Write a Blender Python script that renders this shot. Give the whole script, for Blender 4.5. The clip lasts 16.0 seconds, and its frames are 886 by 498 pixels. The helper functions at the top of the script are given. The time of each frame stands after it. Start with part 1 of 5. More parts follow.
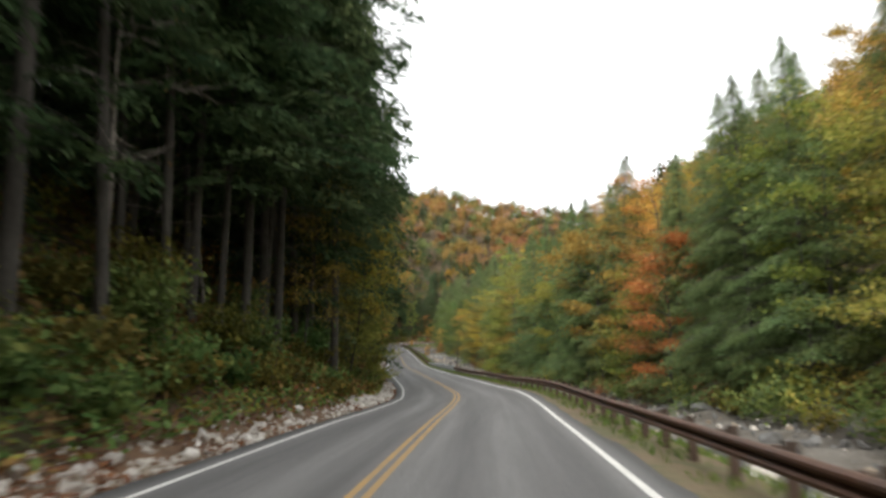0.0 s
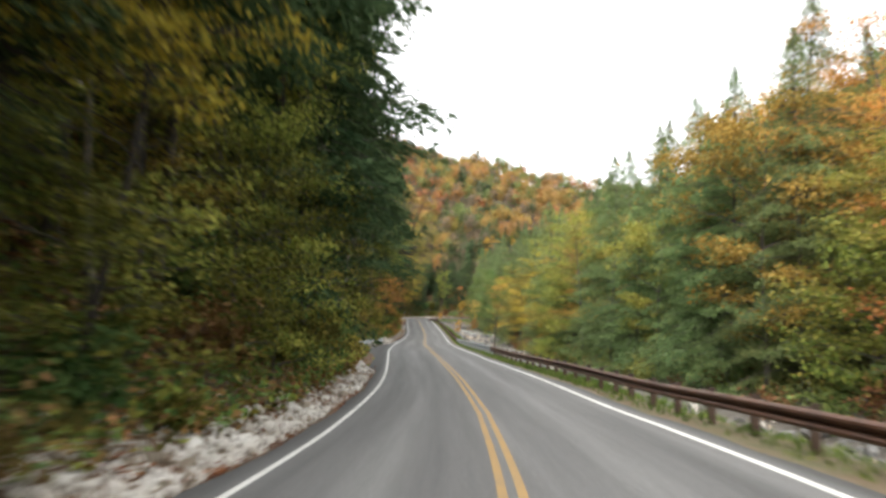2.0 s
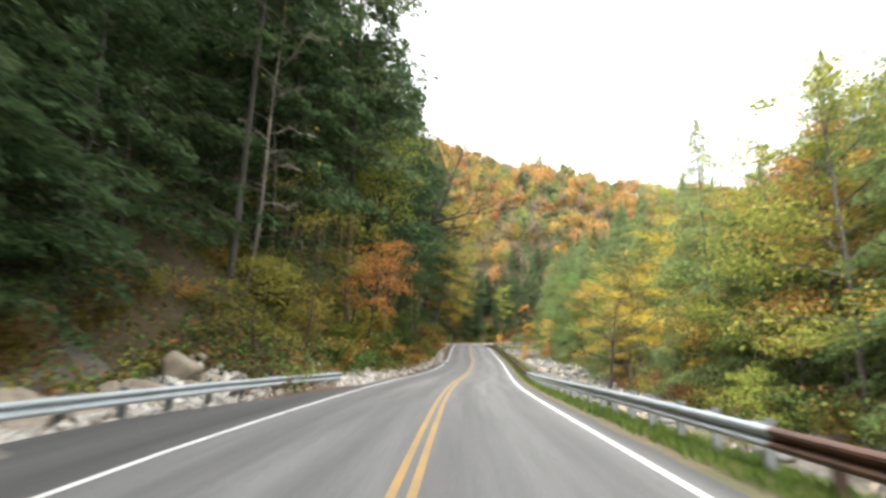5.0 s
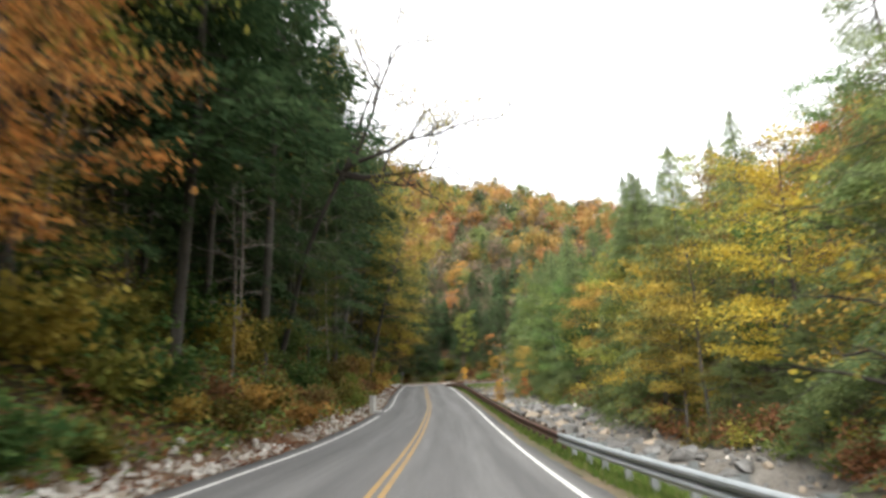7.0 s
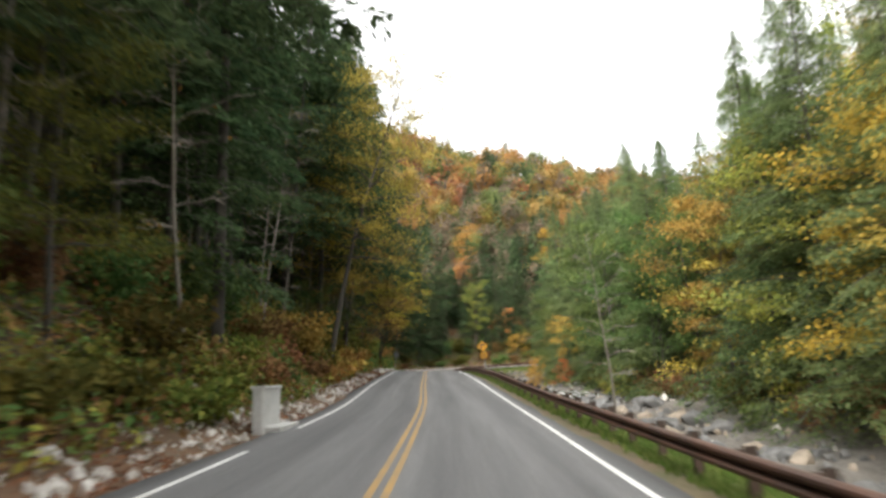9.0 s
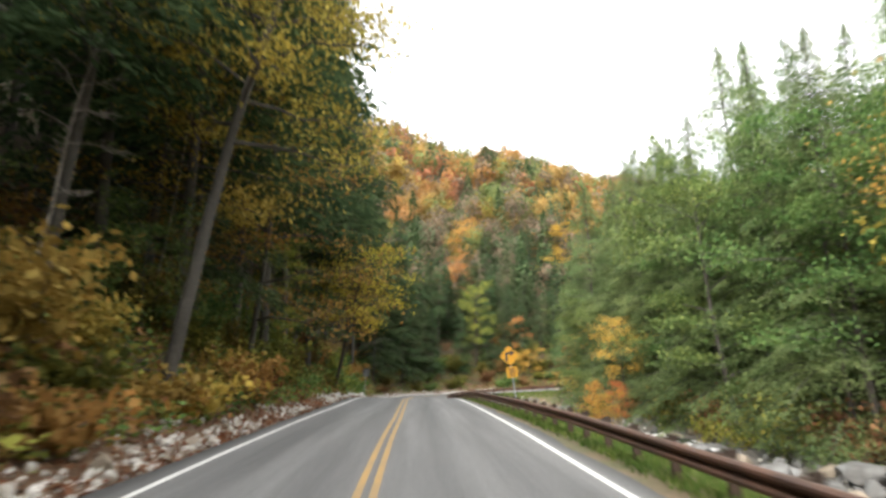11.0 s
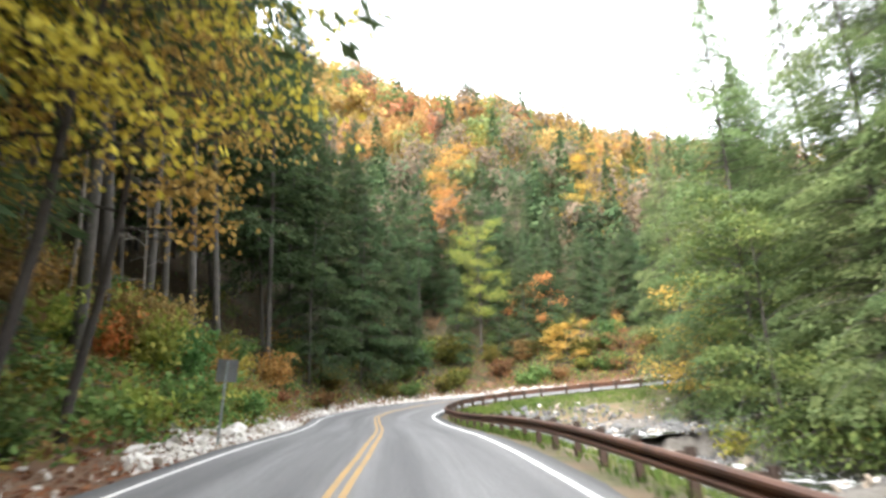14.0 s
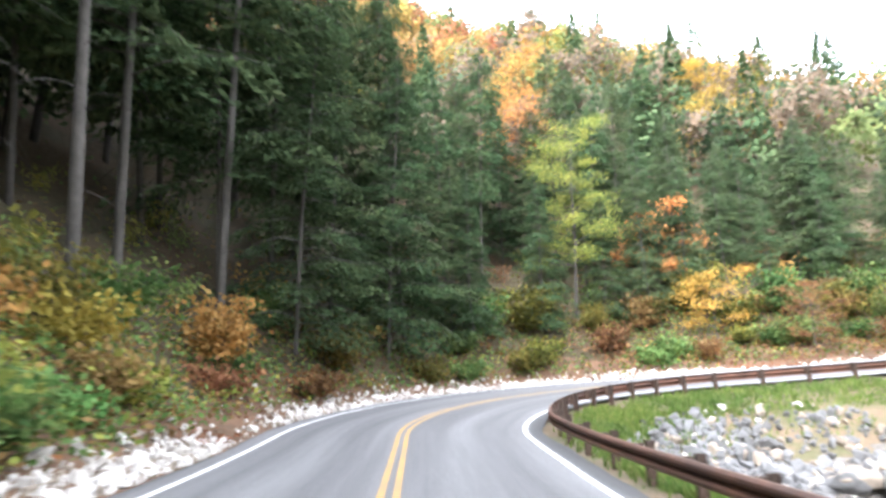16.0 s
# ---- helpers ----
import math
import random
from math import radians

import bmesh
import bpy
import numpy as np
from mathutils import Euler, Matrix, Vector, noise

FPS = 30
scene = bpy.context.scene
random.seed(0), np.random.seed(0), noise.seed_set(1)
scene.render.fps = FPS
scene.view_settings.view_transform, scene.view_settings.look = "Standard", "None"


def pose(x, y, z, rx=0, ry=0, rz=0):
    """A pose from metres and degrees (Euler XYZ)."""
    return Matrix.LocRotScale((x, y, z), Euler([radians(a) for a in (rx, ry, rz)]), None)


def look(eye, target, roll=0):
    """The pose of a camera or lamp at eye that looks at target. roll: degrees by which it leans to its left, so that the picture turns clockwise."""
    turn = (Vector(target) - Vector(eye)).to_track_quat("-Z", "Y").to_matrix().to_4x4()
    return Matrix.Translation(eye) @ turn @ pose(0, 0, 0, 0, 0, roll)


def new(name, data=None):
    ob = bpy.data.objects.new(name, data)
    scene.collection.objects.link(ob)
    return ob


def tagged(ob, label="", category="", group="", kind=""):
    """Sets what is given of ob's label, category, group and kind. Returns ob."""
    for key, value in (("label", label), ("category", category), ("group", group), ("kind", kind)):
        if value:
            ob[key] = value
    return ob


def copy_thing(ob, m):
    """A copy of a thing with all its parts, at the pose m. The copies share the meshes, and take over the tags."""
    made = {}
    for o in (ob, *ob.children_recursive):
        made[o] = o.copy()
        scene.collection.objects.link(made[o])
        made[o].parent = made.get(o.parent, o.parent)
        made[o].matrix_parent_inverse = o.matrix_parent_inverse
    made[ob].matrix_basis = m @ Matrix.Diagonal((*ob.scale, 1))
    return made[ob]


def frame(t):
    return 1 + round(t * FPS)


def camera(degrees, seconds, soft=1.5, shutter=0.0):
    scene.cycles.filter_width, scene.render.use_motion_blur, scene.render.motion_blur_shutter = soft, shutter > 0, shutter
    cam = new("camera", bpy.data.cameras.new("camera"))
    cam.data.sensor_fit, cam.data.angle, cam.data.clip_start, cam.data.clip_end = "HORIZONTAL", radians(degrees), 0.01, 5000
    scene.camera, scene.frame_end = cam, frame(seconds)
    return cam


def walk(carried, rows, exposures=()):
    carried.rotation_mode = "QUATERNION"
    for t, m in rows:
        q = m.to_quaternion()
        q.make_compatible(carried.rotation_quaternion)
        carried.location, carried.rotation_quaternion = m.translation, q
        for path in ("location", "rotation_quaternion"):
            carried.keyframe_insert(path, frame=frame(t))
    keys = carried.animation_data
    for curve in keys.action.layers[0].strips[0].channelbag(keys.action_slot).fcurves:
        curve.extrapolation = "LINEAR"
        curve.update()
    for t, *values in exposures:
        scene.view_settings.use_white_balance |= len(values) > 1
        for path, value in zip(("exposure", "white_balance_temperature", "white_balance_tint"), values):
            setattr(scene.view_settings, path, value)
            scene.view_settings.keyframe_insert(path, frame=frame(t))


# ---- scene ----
cam = camera(70.4, 16.0, soft=3.0, shutter=0.5)
PATH = [
    (0, (-5.927, -79.538, 4.357), (-5.726, -77.569, 4.646), -0.68),
    (0.5, (-5.26, -71.86, 4.148), (-5.091, -69.884, 4.407), 0.45),
    (1, (-4.34, -64.088, 3.806), (-4.17, -62.109, 4.044), 0.65),
    (1.5, (-3.381, -56.424, 3.497), (-3.246, -54.442, 3.725), 0.99),
    (2, (-2.52, -48.737, 3.092), (-2.442, -46.751, 3.313), 2.24),
    (2.5, (-1.863, -41.127, 2.675), (-1.821, -39.145, 2.942), 4.39),
    (3, (-1.323, -33.714, 2.329), (-1.339, -31.73, 2.584), 5.93),
    (5.5, (-0.064, 3.021, 1.781), (-0.175, 4.991, 2.104), 0.99),
    (6, (-0.149, 10.422, 1.77), (-0.191, 12.392, 2.113), -0.24),
    (6.5, (-0.09, 17.699, 1.742), (-0.106, 19.649, 2.184), -0.87),
    (7, (-0.164, 24.989, 1.576), (-0.134, 26.939, 2.019), -1.08),
    (7.5, (-0.096, 32.134, 1.526), (-0.038, 34.089, 1.942), -1.52),
    (8, (-0.028, 39.278, 1.476), (0.054, 41.234, 1.881), -1.73),
    (8.5, (0.059, 46.156, 1.382), (0.111, 48.11, 1.807), -1.69),
    (9, (0.144, 53.013, 1.421), (0.153, 54.971, 1.829), -1.58),
    (11.5, (-0.051, 84.12, 2.314), (-0.007, 86.059, 2.801), -0.85),
    (12, (-0.076, 90.525, 2.551), (-0.022, 92.463, 3.041), -1.11),
    (12.5, (-0.229, 96.766, 2.895), (-0.167, 98.705, 3.382), -1.44),
    (13, (-0.354, 102.608, 3.174), (-0.265, 104.551, 3.641), -2.47),
    (13.5, (-0.479, 108.451, 3.453), (-0.344, 110.396, 3.896), -3.49),
    (14, (-0.594, 114.16, 3.71), (-0.463, 116.105, 4.157), -3.07),
    (14.5, (-0.816, 119.462, 3.898), (-0.726, 121.412, 4.335), -1.57),
    (15, (-0.766, 124.804, 3.96), (-0.752, 126.758, 4.386), -1.91),
    (15.5, (-0.832, 129.871, 3.975), (-0.86, 131.828, 4.386), -2.11),
    (16, (-0.899, 134.938, 3.99), (-0.934, 136.899, 4.381), -1.87),
]
EXPOSURES = [(0.0, 0.5, 6500, 10), (1.0, 0.8, 6500, 10), (2.5, 1.2, 6500, 10), (3.2, 1.37, 6500, 10), (5.5, 1.7, 6500, 10), (6.5, 1.3, 6500, 10), (7.5, 1.05, 6500, 10), (9.0, 1.05, 6500, 10), (11.5, 1.6, 6500, 10), (12.5, 1.85, 6500, 10), (13.5, 2.05, 6300, 11), (14.5, 2.25, 6050, 13), (16.0, 2.52, 5750, 15)]
walk(cam, [(t, look(eye, target, roll)) for t, eye, target, roll in PATH], EXPOSURES)

# ---- daylight: bright overcast sky, veiled wide sun from behind on the left ----
SUN_EL, SUN_AZ = radians(38), radians(202)
world = bpy.data.worlds.new("overcast_sky")
scene.world = world
world.use_nodes = True
wn, wl = world.node_tree.nodes, world.node_tree.links
wn.clear()
sky = wn.new("ShaderNodeTexSky")
sky.sky_type, sky.sun_disc = "NISHITA", False
sky.sun_elevation, sky.sun_rotation = SUN_EL, SUN_AZ
sky.dust_density, sky.air_density = 4.0, 1.0
bg_sky, bg_cloud = wn.new("ShaderNodeBackground"), wn.new("ShaderNodeBackground")
bg_sky.inputs[1].default_value = 0.05
bg_cloud.inputs[0].default_value = (1.0, 0.985, 0.93, 1)
bg_cloud.inputs[1].default_value = 1.08
both, wout = wn.new("ShaderNodeAddShader"), wn.new("ShaderNodeOutputWorld")
wl.new(sky.outputs[0], bg_sky.inputs[0])
wl.new(bg_sky.outputs[0], both.inputs[0])
wl.new(bg_cloud.outputs[0], both.inputs[1])
wl.new(both.outputs[0], wout.inputs[0])
sun = new("sun", bpy.data.lights.new("sun", "SUN"))
sun.data.energy, sun.data.angle, sun.data.color = 2.6, radians(30), (1.0, 0.96, 0.9)
sun_way = Vector((math.sin(SUN_AZ) * math.cos(SUN_EL), math.cos(SUN_AZ) * math.cos(SUN_EL), math.sin(SUN_EL)))
sun.matrix_world = look(sun_way * 100, (0, 0, 0))

# ---- materials ----


def material(name, rough=0.8, metal=0.0):
    m = bpy.data.materials.new(name)
    m.use_nodes = True
    n, l = m.node_tree.nodes, m.node_tree.links
    b = n["Principled BSDF"]
    b.inputs["Roughness"].default_value, b.inputs["Metallic"].default_value = rough, metal
    return m, n, l, b


def ramp(n, l, source, stops):
    r = n.new("ShaderNodeValToRGB")
    while len(r.color_ramp.elements) < len(stops):
        r.color_ramp.elements.new(0.5)
    for e, (p, c) in zip(r.color_ramp.elements, stops):
        e.position, e.color = p, (*c, 1)
    l.new(source, r.inputs[0])
    return r.outputs[0]


def noise_tex(n, l, scale, detail=4, coord=None, rough=0.6):
    t = n.new("ShaderNodeTexNoise")
    t.inputs["Scale"].default_value, t.inputs["Detail"].default_value, t.inputs["Roughness"].default_value = scale, detail, rough
    if coord is None:
        c = n.new("ShaderNodeTexCoord")
        coord = c.outputs["Object"]
    l.new(coord, t.inputs["Vector"])
    return t.outputs["Fac"]


def mixed(n, l, fac, a, b, kind="MIX"):
    m = n.new("ShaderNodeMix")
    m.data_type, m.blend_type = "RGBA", kind
    for v, s in ((fac, 0), (a, 6), (b, 7)):
        if isinstance(v, (int, float)):
            m.inputs[s].default_value = v
        elif isinstance(v, tuple):
            m.inputs[s].default_value = (*v, 1)
        else:
            l.new(v, m.inputs[s])
    return m.outputs[2]


def bumped(n, l, b, height, strength, dist=0.05):
    k = n.new("ShaderNodeBump")
    k.inputs["Strength"].default_value, k.inputs["Distance"].default_value = strength, dist
    l.new(height, k.inputs["Height"])
    l.new(k.outputs[0], b.inputs["Normal"])


def two_scale(name, stops, fine, coarse, coarse_cols, rough=0.85, metal=0.0, bump=0.4, amount=0.5, bump_dist=0.03):
    """A surface with fine grain in its colours, coarse patches over it and matching relief."""
    m, n, l, b = material(name, rough, metal)
    f = noise_tex(n, l, fine, 5)
    base = ramp(n, l, f, stops)
    c = noise_tex(n, l, coarse, 3)
    patch = ramp(n, l, c, [(0.38, coarse_cols[0]), (0.62, coarse_cols[1])])
    l.new(mixed(n, l, amount, base, patch), b.inputs["Base Color"])
    bumped(n, l, b, f, bump, bump_dist)
    return m


def leaf_material(name, cols, through_light=0.35, spread=0.25):
    """Leaves: each leaf takes its own colour between the given ones, each plant its own tint."""
    m = bpy.data.materials.new(name)
    m.use_nodes = True
    n, l = m.node_tree.nodes, m.node_tree.links
    n.clear()
    geo, info = n.new("ShaderNodeNewGeometry"), n.new("ShaderNodeObjectInfo")
    base = ramp(n, l, geo.outputs["Random Per Island"], [(i / max(1, len(cols) - 1), c) for i, c in enumerate(cols)])
    hsv = n.new("ShaderNodeHueSaturation")
    mp = n.new("ShaderNodeMapRange")
    mp.inputs[3].default_value, mp.inputs[4].default_value = 0.5 - 0.03 * spread / 0.25, 0.5 + 0.03 * spread / 0.25
    l.new(info.outputs["Random"], mp.inputs[0])
    l.new(mp.outputs[0], hsv.inputs["Hue"])
    mv = n.new("ShaderNodeMapRange")
    mv.inputs[3].default_value, mv.inputs[4].default_value = 1 - spread, 1 + spread
    mix_r = n.new("ShaderNodeMath")
    mix_r.operation = "FRACT"
    mul = n.new("ShaderNodeMath")
    mul.operation = "MULTIPLY"
    mul.inputs[1].default_value = 7.31
    l.new(info.outputs["Random"], mul.inputs[0])
    l.new(mul.outputs[0], mix_r.inputs[0])
    l.new(mix_r.outputs[0], mv.inputs[0])
    l.new(mv.outputs[0], hsv.inputs["Value"])
    patch = noise_tex(n, l, 0.55, 2)
    tint = ramp(n, l, patch, [(0.3, (0.7, 0.78, 0.8)), (0.7, (1.2, 1.12, 1.0))])
    l.new(base, hsv.inputs["Color"])
    col = mixed(n, l, 1.0, hsv.outputs[0], tint, "MULTIPLY")
    d, t, x, o = (n.new("ShaderNode" + k) for k in ("BsdfDiffuse", "BsdfTranslucent", "MixShader", "OutputMaterial"))
    l.new(col, d.inputs[0])
    l.new(col, t.inputs[0])
    x.inputs[0].default_value = through_light
    l.new(d.outputs[0], x.inputs[1])
    l.new(t.outputs[0], x.inputs[2])
    l.new(x.outputs[0], o.inputs[0])
    return m


M = {}
M["hemlock"] = leaf_material("hemlock_needles", [(0.04, 0.068, 0.034), (0.075, 0.118, 0.056), (0.12, 0.172, 0.085)], 0.35, 0.2)
# Lighter copy of the hemlock needles: sunlight on the creek-side trees put into the colour.
M["lit_hemlock"] = leaf_material("sunlit_hemlock_needles", [(0.1, 0.15, 0.065), (0.175, 0.24, 0.105), (0.25, 0.33, 0.15)], 0.45, 0.15)
M["green"] = leaf_material("green_leaves", [(0.065, 0.115, 0.04), (0.125, 0.19, 0.065), (0.19, 0.25, 0.085)])
M["yellowgreen"] = leaf_material("yellow_green_leaves", [(0.15, 0.19, 0.045), (0.29, 0.32, 0.075), (0.4, 0.38, 0.1)])
M["yellow"] = leaf_material("yellow_leaves", [(0.28, 0.21, 0.04), (0.5, 0.38, 0.06), (0.6, 0.5, 0.1)])
M["gold"] = leaf_material("golden_leaves", [(0.26, 0.18, 0.05), (0.46, 0.31, 0.08), (0.56, 0.42, 0.13)])
M["orange"] = leaf_material("orange_leaves", [(0.36, 0.165, 0.05), (0.62, 0.3, 0.085), (0.68, 0.41, 0.14)])
M["red"] = leaf_material("red_leaves", [(0.32, 0.1, 0.05), (0.56, 0.19, 0.1), (0.6, 0.28, 0.13)])
M["russet"] = leaf_material("russet_leaves", [(0.14, 0.08, 0.04), (0.26, 0.15, 0.07), (0.34, 0.22, 0.1)])
M["olive"] = leaf_material("olive_leaves", [(0.07, 0.08, 0.025), (0.15, 0.14, 0.04), (0.24, 0.2, 0.05)])
M["fern"] = leaf_material("fern_green", [(0.08, 0.14, 0.045), (0.15, 0.24, 0.075), (0.23, 0.33, 0.12)])
# Far autumn woods: haze put into their colours, duller than the near leaves.
M["far_orange"] = leaf_material("hazed_orange_woods", [(0.27, 0.135, 0.055), (0.33, 0.18, 0.075), (0.36, 0.215, 0.1)], 0.45)
M["far_gold"] = leaf_material("hazed_gold_woods", [(0.25, 0.165, 0.06), (0.3, 0.2, 0.075), (0.34, 0.235, 0.1)], 0.45)
M["far_green"] = leaf_material("hazed_green_woods", [(0.12, 0.155, 0.06), (0.155, 0.19, 0.075), (0.185, 0.22, 0.095)], 0.45)
M["far_yellow"] = leaf_material("hazed_yellow_woods", [(0.3, 0.215, 0.06), (0.35, 0.255, 0.08), (0.37, 0.285, 0.105)], 0.45)
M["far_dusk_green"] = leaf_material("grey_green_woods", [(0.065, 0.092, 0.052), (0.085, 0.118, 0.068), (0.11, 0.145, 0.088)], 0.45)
M["far_red"] = leaf_material("hazed_red_woods", [(0.29, 0.115, 0.065), (0.33, 0.145, 0.085), (0.35, 0.18, 0.11)], 0.45)
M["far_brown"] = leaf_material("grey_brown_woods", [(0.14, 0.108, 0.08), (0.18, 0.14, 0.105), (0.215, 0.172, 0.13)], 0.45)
M["grass"] = leaf_material("verge_grass", [(0.075, 0.125, 0.03), (0.13, 0.185, 0.045), (0.2, 0.22, 0.085)], 0.35)
M["litter_leaf"] = leaf_material("fallen_leaves", [(0.15, 0.065, 0.038), (0.29, 0.125, 0.068), (0.38, 0.2, 0.105)], 0.1)
M["bark"] = two_scale("grey_brown_bark", [(0.3, (0.036, 0.032, 0.027)), (0.7, (0.1, 0.09, 0.077))], 9, 0.9, ((0.042, 0.038, 0.032), (0.12, 0.11, 0.096)), 0.95, bump=0.8)
M["dark_bark"] = two_scale("dark_brown_bark", [(0.3, (0.018, 0.015, 0.013)), (0.7, (0.055, 0.046, 0.038))], 9, 0.9, ((0.02, 0.017, 0.014), (0.06, 0.05, 0.042)), 0.95, bump=0.8)
M["pale_bark"] = two_scale("pale_bark", [(0.3, (0.14, 0.12, 0.1)), (0.7, (0.34, 0.3, 0.26))], 8, 1.2, ((0.16, 0.14, 0.11), (0.36, 0.33, 0.29)), 0.9, bump=0.6)
M["floor"] = two_scale("forest_floor", [(0.3, (0.025, 0.022, 0.014)), (0.5, (0.075, 0.055, 0.03)), (0.72, (0.15, 0.1, 0.055))], 5, 0.35, ((0.04, 0.05, 0.02), (0.1, 0.065, 0.035)), 0.95, bump=0.9, bump_dist=0.12)
M["gravel"] = two_scale("creek_gravel", [(0.3, (0.07, 0.065, 0.06)), (0.5, (0.17, 0.16, 0.145)), (0.7, (0.3, 0.285, 0.265))], 6, 0.6, ((0.1, 0.085, 0.065), (0.24, 0.225, 0.2)), 0.9, bump=1.0, bump_dist=0.15)
M["litter"] = two_scale("reddish_leaf_litter", [(0.3, (0.06, 0.038, 0.024)), (0.5, (0.14, 0.08, 0.045)), (0.72, (0.25, 0.15, 0.085))], 11, 0.9, ((0.08, 0.055, 0.032), (0.18, 0.1, 0.055)), 0.95, bump=0.9, bump_dist=0.06)
M["soil"] = two_scale("verge_soil", [(0.3, (0.07, 0.055, 0.035)), (0.7, (0.2, 0.16, 0.1))], 9, 0.8, ((0.08, 0.1, 0.03), (0.19, 0.13, 0.08)), 0.95, bump=0.8)
M["white_rock"] = two_scale("white_limestone", [(0.3, (0.42, 0.4, 0.36)), (0.65, (0.72, 0.7, 0.66))], 4, 0.7, ((0.36, 0.32, 0.27), (0.74, 0.72, 0.69)), 0.9, bump=0.6)
M["grey_rock"] = two_scale("grey_boulder", [(0.3, (0.075, 0.078, 0.08)), (0.65, (0.19, 0.193, 0.193))], 3, 0.5, ((0.085, 0.08, 0.072), (0.23, 0.233, 0.233)), 0.85, bump=0.7)
M["tan_rock"] = two_scale("tan_boulder", [(0.3, (0.2, 0.165, 0.12)), (0.65, (0.38, 0.32, 0.25))], 3, 0.5, ((0.2, 0.17, 0.135), (0.36, 0.31, 0.26)), 0.85, bump=0.7)
M["rust"] = two_scale("weathered_brown_steel", [(0.3, (0.055, 0.03, 0.022)), (0.7, (0.17, 0.085, 0.055))], 14, 1.3, ((0.06, 0.038, 0.03), (0.16, 0.075, 0.045)), 0.6, 0.25, bump=0.25)
M["rust_dark"] = two_scale("dark_brown_post", [(0.3, (0.035, 0.024, 0.018)), (0.7, (0.1, 0.06, 0.04))], 12, 1.1, ((0.04, 0.03, 0.024), (0.11, 0.065, 0.045)), 0.75, 0.15, bump=0.3)
M["zinc"] = two_scale("galvanised_steel", [(0.3, (0.34, 0.38, 0.41)), (0.7, (0.5, 0.55, 0.58))], 16, 1.0, ((0.36, 0.4, 0.42), (0.52, 0.56, 0.6)), 0.58, 0.45, bump=0.1)
M["zinc_post"] = two_scale("dull_galvanised_post", [(0.3, (0.22, 0.25, 0.26)), (0.7, (0.36, 0.39, 0.4))], 12, 1.0, ((0.22, 0.24, 0.25), (0.36, 0.39, 0.4)), 0.6, 0.5, bump=0.1)
M["sign_back"] = two_scale("weathered_sheet_metal", [(0.3, (0.12, 0.125, 0.13)), (0.7, (0.19, 0.2, 0.2))], 9, 1.4, ((0.12, 0.125, 0.125), (0.2, 0.205, 0.21)), 0.65, 0.2, bump=0.05)
M["concrete"] = two_scale("pale_concrete", [(0.3, (0.42, 0.42, 0.4)), (0.7, (0.55, 0.55, 0.53))], 10, 1.5, ((0.4, 0.4, 0.38), (0.56, 0.56, 0.54)), 0.9, bump=0.3)
M["yellow_paint"] = two_scale("worn_yellow_line", [(0.25, (0.25, 0.18, 0.1)), (0.6, (0.42, 0.26, 0.09))], 7, 0.8, ((0.28, 0.2, 0.11), (0.43, 0.26, 0.08)), 0.75, bump=0.2)
M["white_paint"] = two_scale("worn_white_line", [(0.25, (0.5, 0.5, 0.48)), (0.6, (0.78, 0.78, 0.76))], 7, 0.8, ((0.6, 0.6, 0.58), (0.8, 0.8, 0.78)), 0.75, bump=0.2)
M["sign_yellow"] = two_scale("sign_yellow", [(0.3, (0.5, 0.24, 0.01)), (0.7, (0.56, 0.28, 0.012))], 5, 0.9, ((0.48, 0.23, 0.01), (0.57, 0.29, 0.012)), 0.45, bump=0.02)
M["sign_black"] = two_scale("sign_black", [(0.3, (0.02, 0.02, 0.02)), (0.7, (0.04, 0.04, 0.04))], 5, 0.9, ((0.02, 0.02, 0.02), (0.04, 0.04, 0.04)), 0.5, bump=0.02)


